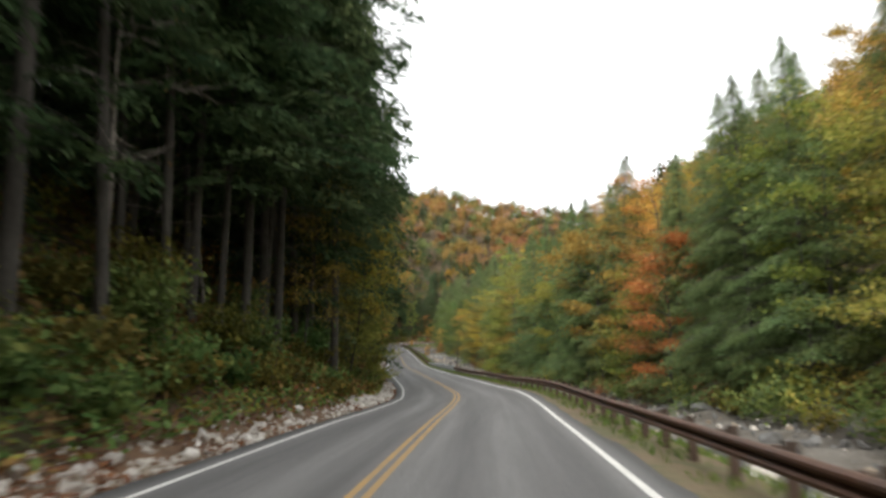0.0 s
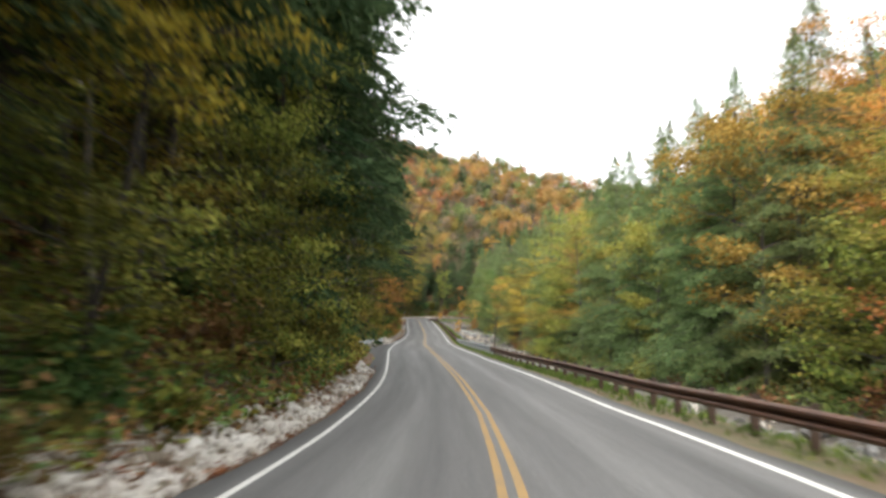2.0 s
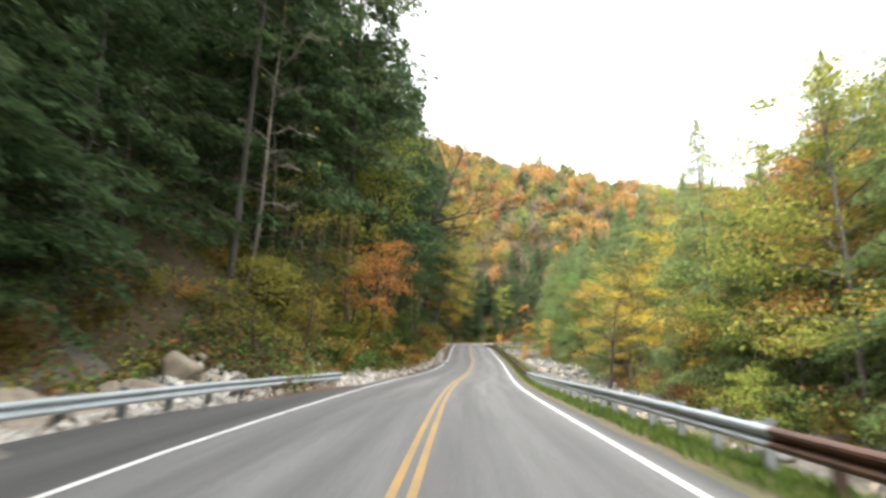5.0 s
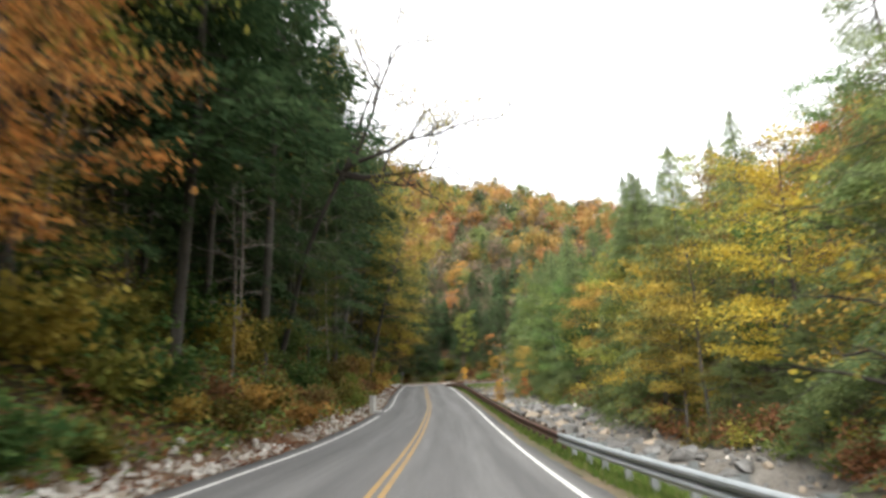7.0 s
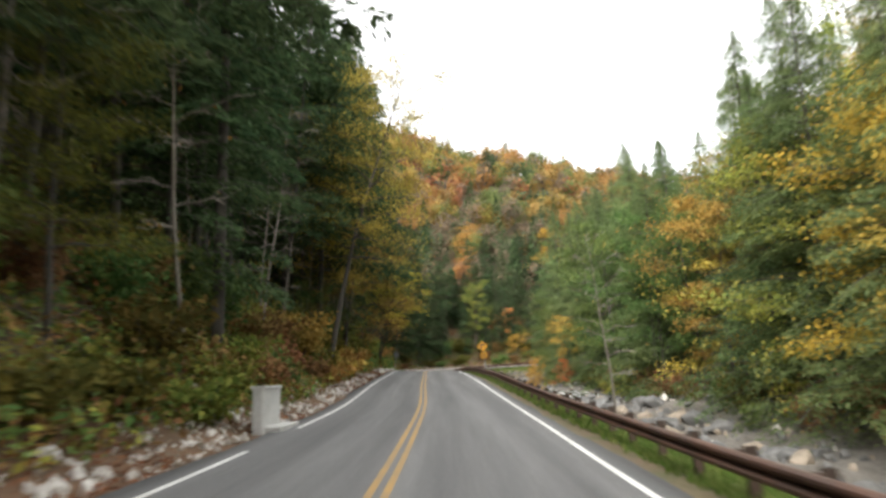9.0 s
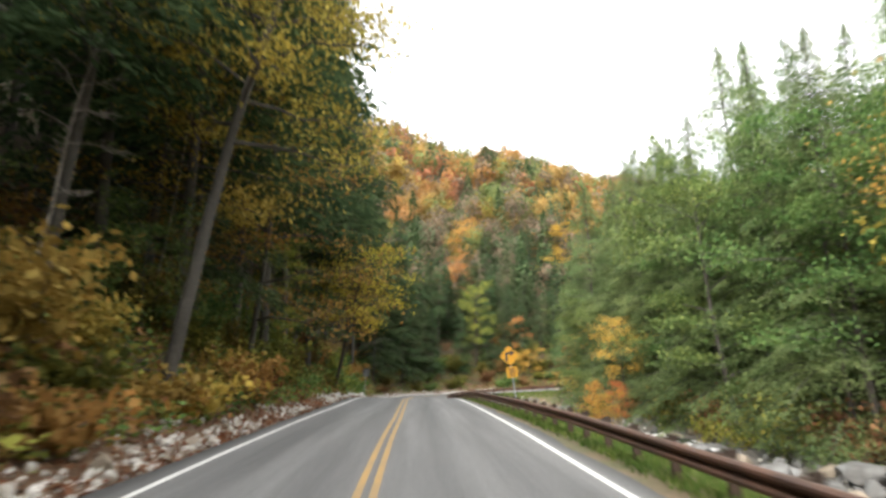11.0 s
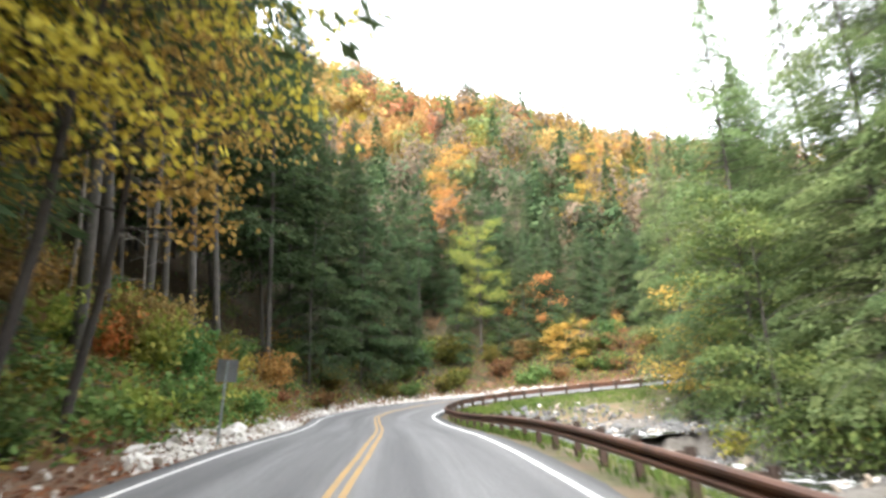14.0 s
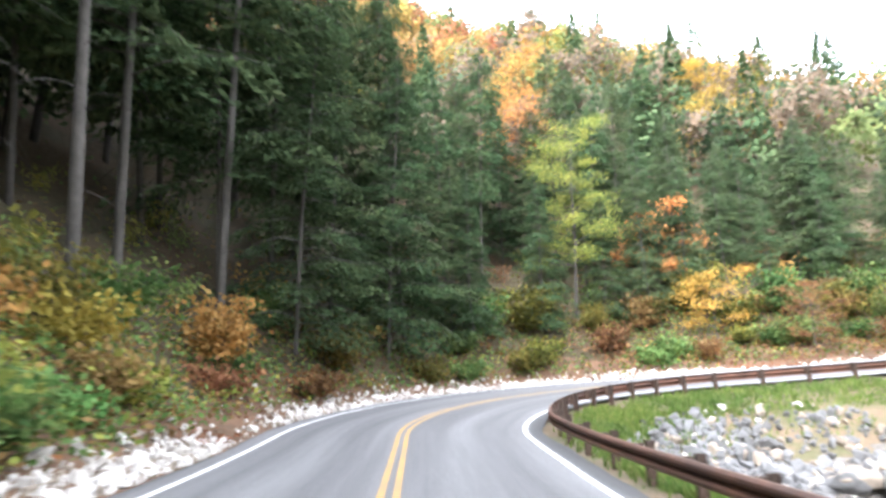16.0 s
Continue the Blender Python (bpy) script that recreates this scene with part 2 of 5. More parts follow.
def asphalt_material():
    """Grey asphalt; UV.x runs across the road in metres, UV.y along it: worn wheel tracks are paler, lane middles and the unworn shoulders darker."""
    m, n, l, b = material("asphalt", 0.8)
    uv = n.new("ShaderNodeTexCoord").outputs["UV"]
    sep = n.new("ShaderNodeSeparateXYZ")
    l.new(uv, sep.inputs[0])
    grain = noise_tex(n, l, 30, 4)
    fine = ramp(n, l, grain, [(0.3, (0.1, 0.1, 0.1)), (0.7, (0.185, 0.186, 0.186))])
    stretch = n.new("ShaderNodeMapping")
    stretch.inputs["Scale"].default_value = (1.6, 0.06, 1)
    l.new(uv, stretch.inputs[0])
    streak = noise_tex(n, l, 1.0, 3, stretch.outputs[0])
    band = ramp(n, l, streak, [(0.35, (0.78, 0.78, 0.78)), (0.65, (1.15, 1.15, 1.15))])
    wave = n.new("ShaderNodeMath")
    wave.operation = "COSINE"
    mul = n.new("ShaderNodeMath")
    mul.operation = "MULTIPLY"
    mul.inputs[1].default_value = 2 * math.pi / 1.7
    l.new(sep.outputs[0], mul.inputs[0])
    l.new(mul.outputs[0], wave.inputs[0])
    track = n.new("ShaderNodeMapRange")
    track.inputs[1].default_value, track.inputs[2].default_value = -1, 1
    track.inputs[3].default_value, track.inputs[4].default_value = 0.86, 1.12
    l.new(wave.outputs[0], track.inputs[0])
    comb = n.new("ShaderNodeCombineColor")
    for i in range(3):
        l.new(track.outputs[0], comb.inputs[i])
    col = mixed(n, l, 1.0, fine, band, "MULTIPLY")
    col = mixed(n, l, 1.0, col, comb.outputs[0], "MULTIPLY")
    away = n.new("ShaderNodeMath")
    away.operation = "ABSOLUTE"
    l.new(sep.outputs[0], away.inputs[0])
    edge = n.new("ShaderNodeMapRange")
    edge.inputs[1].default_value, edge.inputs[2].default_value = 3.4, 3.75
    l.new(away.outputs[0], edge.inputs[0])
    unworn = mixed(n, l, edge.outputs[0], (1.0, 1.0, 1.0), (0.5, 0.5, 0.5))
    l.new(mixed(n, l, 1.0, col, unworn, "MULTIPLY"), b.inputs["Base Color"])
    bumped(n, l, b, grain, 0.35, 0.01)
    return m


def water_material():
    m, n, l, b = material("creek_water", 0.12)
    c = n.new("ShaderNodeTexCoord").outputs["Object"]
    f = noise_tex(n, l, 0.9, 5, c, 0.7)
    l.new(ramp(n, l, f, [(0.5, (0.035, 0.04, 0.035)), (0.6, (0.75, 0.77, 0.78))]), b.inputs["Base Color"])
    l.new(ramp(n, l, f, [(0.5, (0.1, 0.1, 0.1)), (0.6, (0.8, 0.8, 0.8))]), b.inputs["Roughness"])
    bumped(n, l, b, noise_tex(n, l, 4, 4, c), 0.6, 0.1)
    return m


M["asphalt"], M["water"] = asphalt_material(), water_material()

# ---- the road's line: x and height by y, then a right-hand bend ----


def smooth_line(knots, at, width):
    dense = np.arange(knots[0][0] - 60, knots[-1][0] + 60, 0.5)
    v = np.interp(dense, [k[0] for k in knots], [k[1] for k in knots])
    g = np.exp(-0.5 * (np.arange(-40, 41) * 0.5 / width) ** 2)
    return np.interp(at, dense, np.convolve(np.pad(v, 40, mode="edge"), g / g.sum(), "valid"))


CX = [(-130, -19), (-110, -13.8), (-95, -10.3), (-80, -7.4), (-72, -6.0), (-64, -4.6), (-60, -3.9), (-53, -2.65), (-44, -1.3), (-33, -0.85),
      (-25, -0.5), (-19, -0.5), (0, -0.9), (10, -1.25), (19, -1.35), (29, -1.3), (45, -0.8), (56, -0.55), (64, -0.45), (78, -0.4), (92, -0.9),
      (103, -1.1), (117, -1.3), (128, -1.65), (138, -1.8), (146, -2.35), (165, -3.3)]
CZ = [(-130, 4.2), (-110, 3.6), (-80, 2.75), (-64, 2.18), (-53, 1.7), (-43, 1.3), (-33, 0.78), (-20, 0.48), (0, 0.28), (10, 0.25), (19, 0.15),
      (29, 0.03), (45, -0.2), (55, -0.15), (64, 0.0), (70, 0.2), (78, 0.42), (92, 1.2), (97, 1.45), (103, 1.7), (117, 2.25), (122, 2.4), (128, 2.52),
      (134, 2.52), (140, 2.4), (147, 2.32), (153, 2.45), (161, 2.95), (172, 3.4), (190, 4.15), (205, 4.5), (300, 7)]
BEND_S, BEND_R, TURN = 152.0, 12.0, radians(88)
BEND_END = BEND_S + BEND_R * TURN
S = np.arange(-120, 260.01, 0.5)


def _line():
    p = np.zeros((len(S), 3))
    p[:, 2] = smooth_line(CZ, S, 3.0)
    xs = smooth_line(CX, np.minimum(S, BEND_S), 4.0)
    x0, x1 = (float(v) for v in smooth_line(CX, np.array([BEND_S, BEND_S - 1]), 4.0))
    a0 = math.atan(x1 - x0)
    a = np.clip((S - BEND_S) / BEND_R, 0, TURN) - a0
    over = np.maximum(S - BEND_END, 0)
    p[:, 0] = np.where(S <= BEND_S, xs, x0 + BEND_R * (math.cos(a0) - np.cos(a)) + over * math.sin(TURN - a0))
    p[:, 1] = np.where(S <= BEND_S, S, BEND_S + BEND_R * (np.sin(a) + math.sin(a0)) + over * math.cos(TURN - a0))
    t = np.gradient(p[:, :2], axis=0)
    t /= np.linalg.norm(t, axis=1, keepdims=True)
    return p, np.stack([t[:, 1], -t[:, 0]], 1)


LINE, RIGHT = _line()
BANK = [(-130, 0), (-60, 0.01), (-45, 0.05), (-36, 0.075), (-20, 0.07), (-5, 0.03), (10, 0.017), (40, -0.025), (60, -0.028), (95, -0.015), (108, -0.03), (118, -0.05), (128, -0.03), (145, -0.033), (190, -0.05), (300, 0)]


def tilt(s, d):
    """The rise of the banked road at a side distance d."""
    return np.interp(s, [k[0] for k in BANK], [k[1] for k in BANK]) * np.clip(d, -6, 6)


def road_at(s, d, h=0.0):
    """World places at distances s along the road, d to the right of its middle and h above it."""
    s, d, h = np.broadcast_arrays(np.asarray(s, float), np.asarray(d, float), np.asarray(h, float))
    out = np.stack([np.interp(s, S, LINE[:, k]) for k in range(3)], -1)
    r = np.stack([np.interp(s, S, RIGHT[:, k]) for k in range(2)], -1)
    out[..., :2] += r * d[..., None]
    out[..., 2] += h + tilt(s, d)
    return out


def nearest(x, y):
    """For places in plan: how far along the road, how far to its right, and its height there."""
    x, y = np.asarray(x, float).ravel(), np.asarray(y, float).ravel()
    s, d, z = np.zeros(len(x)), np.zeros(len(x)), np.zeros(len(x))
    for i in range(0, len(x), 4000):
        dx, dy = x[i:i + 4000, None] - LINE[:, 0], y[i:i + 4000, None] - LINE[:, 1]
        k = np.argmin(dx * dx + dy * dy, 1)
        j = np.arange(len(k))
        side = dx[j, k] * RIGHT[k, 0] + dy[j, k] * RIGHT[k, 1]
        d[i:i + 4000] = np.sign(side) * np.hypot(dx[j, k], dy[j, k])
        s[i:i + 4000], z[i:i + 4000] = S[k], LINE[k, 2] + tilt(S[k], d[i:i + 4000])
    return s, d, z


def waves(x, y, size, seed):
    """Smooth unevenness between about -1 and 1."""
    r = np.random.RandomState(seed)
    v = 0
    for k in range(6):
        a, f = r.uniform(0, 6.28), (0.7 + 0.35 * k) * 6.28 / size
        v = v + np.sin((x * math.cos(a) + y * math.sin(a)) * f + r.uniform(0, 6.28))
    return v / 3.0


LEFT_A = [0, 3.9, 4.6, 6.0, 8, 12, 20, 27, 50, 80, 110, 160, 260, 900]
LEFT_H = [-0.12, -0.12, -0.06, 0.45, 2.2, 5.6, 12, 18.5, 36, 58, 73, 91, 95, 97]
GULLY_A = [0, 6.3, 7.0, 8.2, 10, 13, 20, 27, 50, 80, 110, 160, 260, 900]
GULLY_H = [-0.14, -0.14, -0.3, -0.35, 0.05, 1.6, 8, 15, 33, 56, 72, 85, 92, 98]
RIGHT_A = [0, 3.8, 4.6, 5.8, 7.5, 9.5, 11.5, 15.5, 18, 20.5, 24, 30, 45, 70, 110, 160, 900]
RIGHT_H = [-0.12, -0.12, -0.18, -0.35, -1.2, -2.0, -2.45, -2.45, -2.2, -1.2, 0.8, 5.5, 17, 36, 58, 72, 84]


def ground_height(x, y):
    x, y = np.asarray(x, float), np.asarray(y, float)
    s, d, z = nearest(x, y)
    gully = np.exp(-((s - 10.5) / 9.0) ** 4)
    left = (1 - gully) * np.interp(-d, LEFT_A, LEFT_H) + gully * np.interp(-d, GULLY_A, GULLY_H)
    far = np.clip((-d - 25) / 35, 0, 1) * np.clip((y.ravel() - 60) / 80, 0, 1)
    fall = np.interp(-d, [60, 110, 160], [0.0055, 0.0036, 0.0015])
    left = left * (1 - far * np.clip(fall * (x.ravel() - 8), -0.1, 0.42))
    h = np.where(d < 0, left, np.interp(d, RIGHT_A, RIGHT_H))
    rough = np.clip((np.abs(d) - 6.5) / 6, 0, 1)
    h = h + rough * (0.25 * waves(x.ravel(), y.ravel(), 7, 3) + np.clip(np.abs(d) / 40, 0, 3) * 1.2 * waves(x.ravel(), y.ravel(), 45, 4))
    return (h + z).reshape(x.shape)


# ---- mesh helpers ----


def mesh_of(name, verts, faces, mats, index=None, smooth=False):
    me = bpy.data.meshes.new(name)
    me.from_pydata([tuple(v) for v in np.asarray(verts, float).tolist()], [], [tuple(f) for f in (faces.tolist() if isinstance(faces, np.ndarray) else faces)])
    for m in (mats if isinstance(mats, (list, tuple)) else [mats]):
        me.materials.append(m)
    if index is not None:
        me.polygons.foreach_set("material_index", np.asarray(index, np.int32))
    if smooth:
        me.polygons.foreach_set("use_smooth", np.ones(len(me.polygons), bool))
    me.update()
    return me


def part_mesh(name, me, parent, label=""):
    ob = new(name, me)
    ob.parent = parent
    return tagged(ob, label) if label else ob


def part(name, bm, mat, parent, label=""):
    """Links a bmesh as one mesh object under a thing or a part."""
    me = bpy.data.meshes.new(name)
    bm.to_mesh(me)
    bm.free()
    me.materials.append(mat)
    return part_mesh(name, me, parent, label)


def thing(name, label, category, group="", kind="", m=None):
    ob = new(name)
    ob.empty_display_size = 0.2
    if m is not None:
        ob.matrix_basis = m
    return tagged(ob, label, category, group, kind)


def tube(path, radii, sides=6):
    """Rings of a tapering limb along a path."""
    path, v, f = np.asarray(path, float), [], []
    t = np.gradient(path, axis=0)
    t /= np.linalg.norm(t, axis=1, keepdims=True) + 1e-9
    for p, q, r in zip(path, t, radii):
        a = np.cross(q, (0.31, 0.95, 0.05) if abs(q[1]) < 0.9 else (1, 0, 0))
        a /= np.linalg.norm(a)
        b = np.cross(q, a)
        for k in range(sides):
            w = 2 * math.pi * k / sides
            v.append(p + r * (math.cos(w) * a + math.sin(w) * b))
    for i in range(len(path) - 1):
        for k in range(sides):
            k2 = (k + 1) % sides
            f.append((i * sides + k, i * sides + k2, (i + 1) * sides + k2, (i + 1) * sides + k))
    return np.array(v), f


def join(pieces):
    v, f, n = [], [], 0
    for pv, pf in pieces:
        v.append(pv)
        f += [tuple(i + n for i in q) for q in pf]
        n += len(pv)
    return np.concatenate(v), f


def leaf_quads(c, along, normal, length, width):
    """Kite-shaped leaves: centres, directions, normals, sizes. Returns corners and faces."""
    along = along / (np.linalg.norm(along, axis=1, keepdims=True) + 1e-9)
    side = np.cross(normal, along)
    side /= np.linalg.norm(side, axis=1, keepdims=True) + 1e-9
    L, W = np.broadcast_to(length, len(c))[:, None], np.broadcast_to(width, len(c))[:, None]
    v = np.stack([c - along * L * 0.5, c + side * W * 0.5 - along * L * 0.06, c + along * L * 0.5, c - side * W * 0.5 - along * L * 0.06], 1).reshape(-1, 3)
    return v, np.arange(len(c) * 4).reshape(-1, 4)

# ---- ground, road, verge, creek ----


def axis_steps(lo, hi, fine_lo, fine_hi, step, grow=1.16):
    out = list(np.arange(fine_lo, fine_hi + 1e-6, step))
    g, v = step, fine_hi
    while v < hi:
        g *= grow
        v += g
        out.append(v)
    g, v = step, fine_lo
    while v > lo:
        g *= grow
        v -= g
        out.insert(0, v)
    return np.array(out)


def build_ground():
    xs, ys = axis_steps(-900, 900, -16, 32, 0.8), axis_steps(-500, 1200, -95, 182, 1.0)
    X, Y = np.meshgrid(xs, ys)
    Z = ground_height(X, Y)
    nx, ny = len(xs), len(ys)
    i = np.arange(nx * ny).reshape(ny, nx)
    f = np.stack([i[:-1, :-1], i[:-1, 1:], i[1:, 1:], i[1:, :-1]], -1).reshape(-1, 4)
    mx, my = (xs[:-1] + xs[1:]) / 2, (ys[:-1] + ys[1:]) / 2
    MX, MY = np.meshgrid(mx, my)
    s, d, z = nearest(MX, MY)
    d = d + 0.8 * waves(MX.ravel(), MY.ravel(), 6, 8)
    kind = np.where((d > 8.5) & (d < 20.0), 1, 0)
    kind = np.where((d < -6) & (d > -10.8) & (np.abs(s - 9) < 6.5), 1, kind)
    kind = np.where((d > 3) & (d <= np.where(s > 132, 9.6, 8.5)), 2, kind)
    kind = np.where((d <= -3) & (d > -6.6) & (kind == 0), 3, kind)
    me = mesh_of("ground", np.stack([X.ravel(), Y.ravel(), Z.ravel()], 1), f, [M["floor"], M["gravel"], M["soil"], M["litter"]], kind, True)
    return tagged(new("ground", me), "wooded valley floor with leaf litter and a gravelly creek bed", "ground", kind="structure")


def strip(name, s0, s1, d0, d1, h, mat, step=1.0, across=1, drop=None, uv=False, wobble=0.0):
    """A band along the road between two offsets (numbers, or functions of s)."""
    s = np.arange(s0, s1 + step * 0.5, step)
    a = d0(s) if callable(d0) else np.full(len(s), float(d0))
    b = d1(s) if callable(d1) else np.full(len(s), float(d1))
    k = np.linspace(0, 1, across + 1)
    D = a[:, None] + (b - a)[:, None] * k
    if wobble:
        D[:, 0] += wobble * waves(s, s * 0, 5, 21)
        D[:, -1] += wobble * waves(s, s * 0, 4, 22)
    P = road_at(np.repeat(s[:, None], across + 1, 1), D, h)
    if drop is not None:
        P[..., 2] += drop(D)
    n = across + 1
    i = np.arange(len(s) * n).reshape(len(s), n)
    f = np.stack([i[:-1, :-1], i[:-1, 1:], i[1:, 1:], i[1:, :-1]], -1).reshape(-1, 4)
    me = mesh_of(name, P.reshape(-1, 3), f, mat, None, True)
    if uv:
        lay = me.uv_layers.new(name="across_along")
        idx = np.zeros(len(me.loops), np.int32)
        me.loops.foreach_get("vertex_index", idx)
        co = np.stack([D.ravel()[idx], np.repeat(s, n)[idx]], 1)
        lay.data.foreach_set("uv", co.ravel().astype(np.float32))
    return new(name, me)


def yellow_mid(s):
    """Where the double line runs: a little off the middle."""
    return np.interp(s, [-80, -60, -44, -33, -25, -12, 0, 10, 27, 45, 60, 100, 117, 128, 134, 144, 165], [-0.33, -0.3, -0.15, 0.1, 0.02, 0.05, 0.12, 0.14, 0.0, -0.2, -0.28, -0.2, -0.38, 0.05, 0.15, 0.28, 0.15])


def left_edge(s):
    return -3.35 + np.interp(s, [-40, -15, 5, 14, 30, 122, 152], [0, 0, -0.25, -0.1, 0, 0, 0.3])


def right_edge(s):
    return np.interp(s, [138, 148], [3.355, 3.55])


build_ground()
crown_drop = lambda D: -0.008 * np.abs(D)
road = strip("road", -118, 255, lambda s: left_edge(s) - 0.55 - np.interp(s, [-14, -2, 9, 17, 25], [0, 2.2, 2.4, 1.0, 0]), lambda s: right_edge(s) + 0.5, 0.0, M["asphalt"], 1.0, 10, crown_drop, True, 0.07)
tagged(road, "two-lane grey asphalt road with paler wheel tracks", "road", kind="structure")
for name, off in (("road_marking_yellow", -0.11), ("road_marking_yellow", 0.11)):
    tagged(strip(name, -118, 250, lambda s: yellow_mid(s) + off - 0.055, lambda s: yellow_mid(s) + off + 0.055, 0.006, M["yellow_paint"], 1.0, 1, crown_drop),
           "worn yellow centre line painted on the asphalt", "road marking", "double centre line", "structure")
for s0, s1 in ((-118, 66.4), (70.4, 250)):
    tagged(strip("road_marking_white", s0, s1, lambda s: left_edge(s) - 0.06, lambda s: left_edge(s) + 0.06, 0.006, M["white_paint"], 1.0, 1, crown_drop),
           "white edge line painted on the asphalt", "road marking", "edge lines", "structure")
tagged(strip("road_marking_white", -118, 250, lambda s: right_edge(s) - 0.065, lambda s: right_edge(s) + 0.065, 0.006, M["white_paint"], 1.0, 1, crown_drop),
       "white edge line painted on the asphalt", "road marking", "edge lines", "structure")
for s0, s1 in ((110, 150.5), (171, 215)):
    water = strip("water", s0, s1, 11.0, 16.5, -2.26, M["water"], 0.5, 8, lambda D: 0.0 * D, False, 0.5)
    co = np.zeros(len(water.data.vertices) * 3)
    water.data.vertices.foreach_get("co", co)
    co = co.reshape(-1, 3)
    co[:, 2] += 0.06 * waves(co[:, 0], co[:, 1], 1.6, 31) + 0.05 * waves(co[:, 0], co[:, 1], 0.7, 32)
    water.data.vertices.foreach_set("co", co.ravel())
    tagged(water, "shallow mountain creek with white riffles between boulders", "creek", kind="structure")

# ---- guard rails ----
W_BEAM = [(0.0, -0.155), (0.03, -0.15), (0.075, -0.115), (0.08, -0.075), (0.03, -0.03), (0.0, 0.0), (0.03, 0.03), (0.08, 0.075), (0.075, 0.115), (0.03, 0.15), (0.0, 0.155)]


def beam_mesh(name, s0, s1, d, mid, mat, side):
    """One length of W-shaped beam with its thickness; side: +1 faces the road from its right, -1 from its left."""
    prof = W_BEAM + [(x - 0.012, z) for x, z in reversed(W_BEAM)]
    s = np.linspace(s0, s1, 6)
    dd = d(s) if callable(d) else np.full(len(s), float(d))
    v = [road_at(a, b - side * x, mid + z) for a, b in zip(s, dd) for x, z in prof]
    n = len(prof)
    f = [(i * n + k, i * n + (k + 1) % n, (i + 1) * n + (k + 1) % n, (i + 1) * n + k) for i in range(len(s) - 1) for k in range(n)]
    f += [tuple(range(n - 1, -1, -1)), tuple(range((len(s) - 1) * n, len(s) * n))]
    return mesh_of(name, np.array(v), f, mat)


def i_post_mesh(name, h, mat, depth=0.15, width=0.1, web=0.012):
    bm = bmesh.new()
    for cx, sx, sy in ((-depth / 2 + web / 2, web, width), (depth / 2 - web / 2, web, width), (0, depth - 2 * web, web)):
        r = bmesh.ops.create_cube(bm, size=1)
        bmesh.ops.transform(bm, matrix=Matrix.Translation((cx, 0, h / 2)) @ Matrix.Diagonal((sx, sy, h, 1)), verts=r["verts"])
    me = bpy.data.meshes.new(name)
    bm.to_mesh(me)
    bm.free()
    me.materials.append(mat)
    return me


def block_mesh(name, mat, sx, sy, sz):
    bm = bmesh.new()
    r = bmesh.ops.create_cube(bm, size=1)
    bmesh.ops.transform(bm, matrix=Matrix.Diagonal((sx, sy, sz, 1)), verts=r["verts"])
    bmesh.ops.bevel(bm, geom=bm.edges[:], offset=min(sx, sy, sz) * 0.12, segments=1, affect="EDGES")
    me = bpy.data.meshes.new(name)
    bm.to_mesh(me)
    bm.free()
    me.materials.append(mat)
    return me


def guard_rail(name, label, s0, s1, d, beam_mat, post_mat, side=1, post_top=0.57, base=-0.9):
    rail = thing(name, label, "guard rail")
    post_me = i_post_mesh("post", post_top - base, post_mat)
    block_me = block_mesh("spacer", post_mat, 0.15, 0.1, 0.33)
    mid, s = 0.36, s0
    while s < s1 - 0.1:
        e = min(s + 3.81, s1)
        part_mesh("beam", beam_mesh("beam", s, e + 0.12, d, mid, beam_mat, side), rail)
        for q in (s + 0.6, s + 2.505):
            if q < s1:
                dd = float(d(np.array([q]))[0]) if callable(d) else d
                p, p2 = road_at(q, dd + side * 0.25), road_at(q, dd + side * 1.25)
                turn = math.atan2(p2[1] - p[1], p2[0] - p[0])
                po = part_mesh("post", post_me, rail)
                lean = random.uniform(-2.5, 2.5)
                po.matrix_basis = Matrix.LocRotScale((p[0], p[1], p[2] + base), Euler((radians(lean), radians(random.uniform(-2, 2)), turn)), None)
                b = road_at(q, dd + side * 0.09, mid)
                sp = part_mesh("spacer", block_me, rail)
                sp.matrix_basis = Matrix.LocRotScale(tuple(b), Euler((0, 0, turn)), None)
        s += 3.81
    return rail


guard_rail("guard_rail", "weathered brown steel guard rail on posts above the creek", -100, 4.5, lambda s: np.interp(s, [-100, -60, -30, 4.5], [4.9, 4.9, 4.75, 5.0]), M["rust"], M["rust_dark"])
guard_rail("guard_rail", "galvanised silver guard rail on steel posts in grass", 4.6, 46.2, lambda s: np.interp(s, [4, 20, 46], [5.0, 5.0, 4.6]), M["zinc"], M["zinc_post"])
guard_rail("guard_rail", "rusty brown steel guard rail curving round the bend", 46.3, 215, lambda s: np.interp(s, [46, 60, 135, 150, 160, 200], [4.6, 4.6, 4.6, 4.3, 4.3, 4.6]), M["rust"], M["rust_dark"])
guard_rail("guard_rail", "short galvanised guard rail beside the culvert gully", -6, 23.4, lambda s: -np.interp(s, [-6, 6, 14, 23.4], [6.6, 7.0, 6.2, 4.8]), M["zinc"], M["zinc_post"], -1)

# ---- warning sign ----


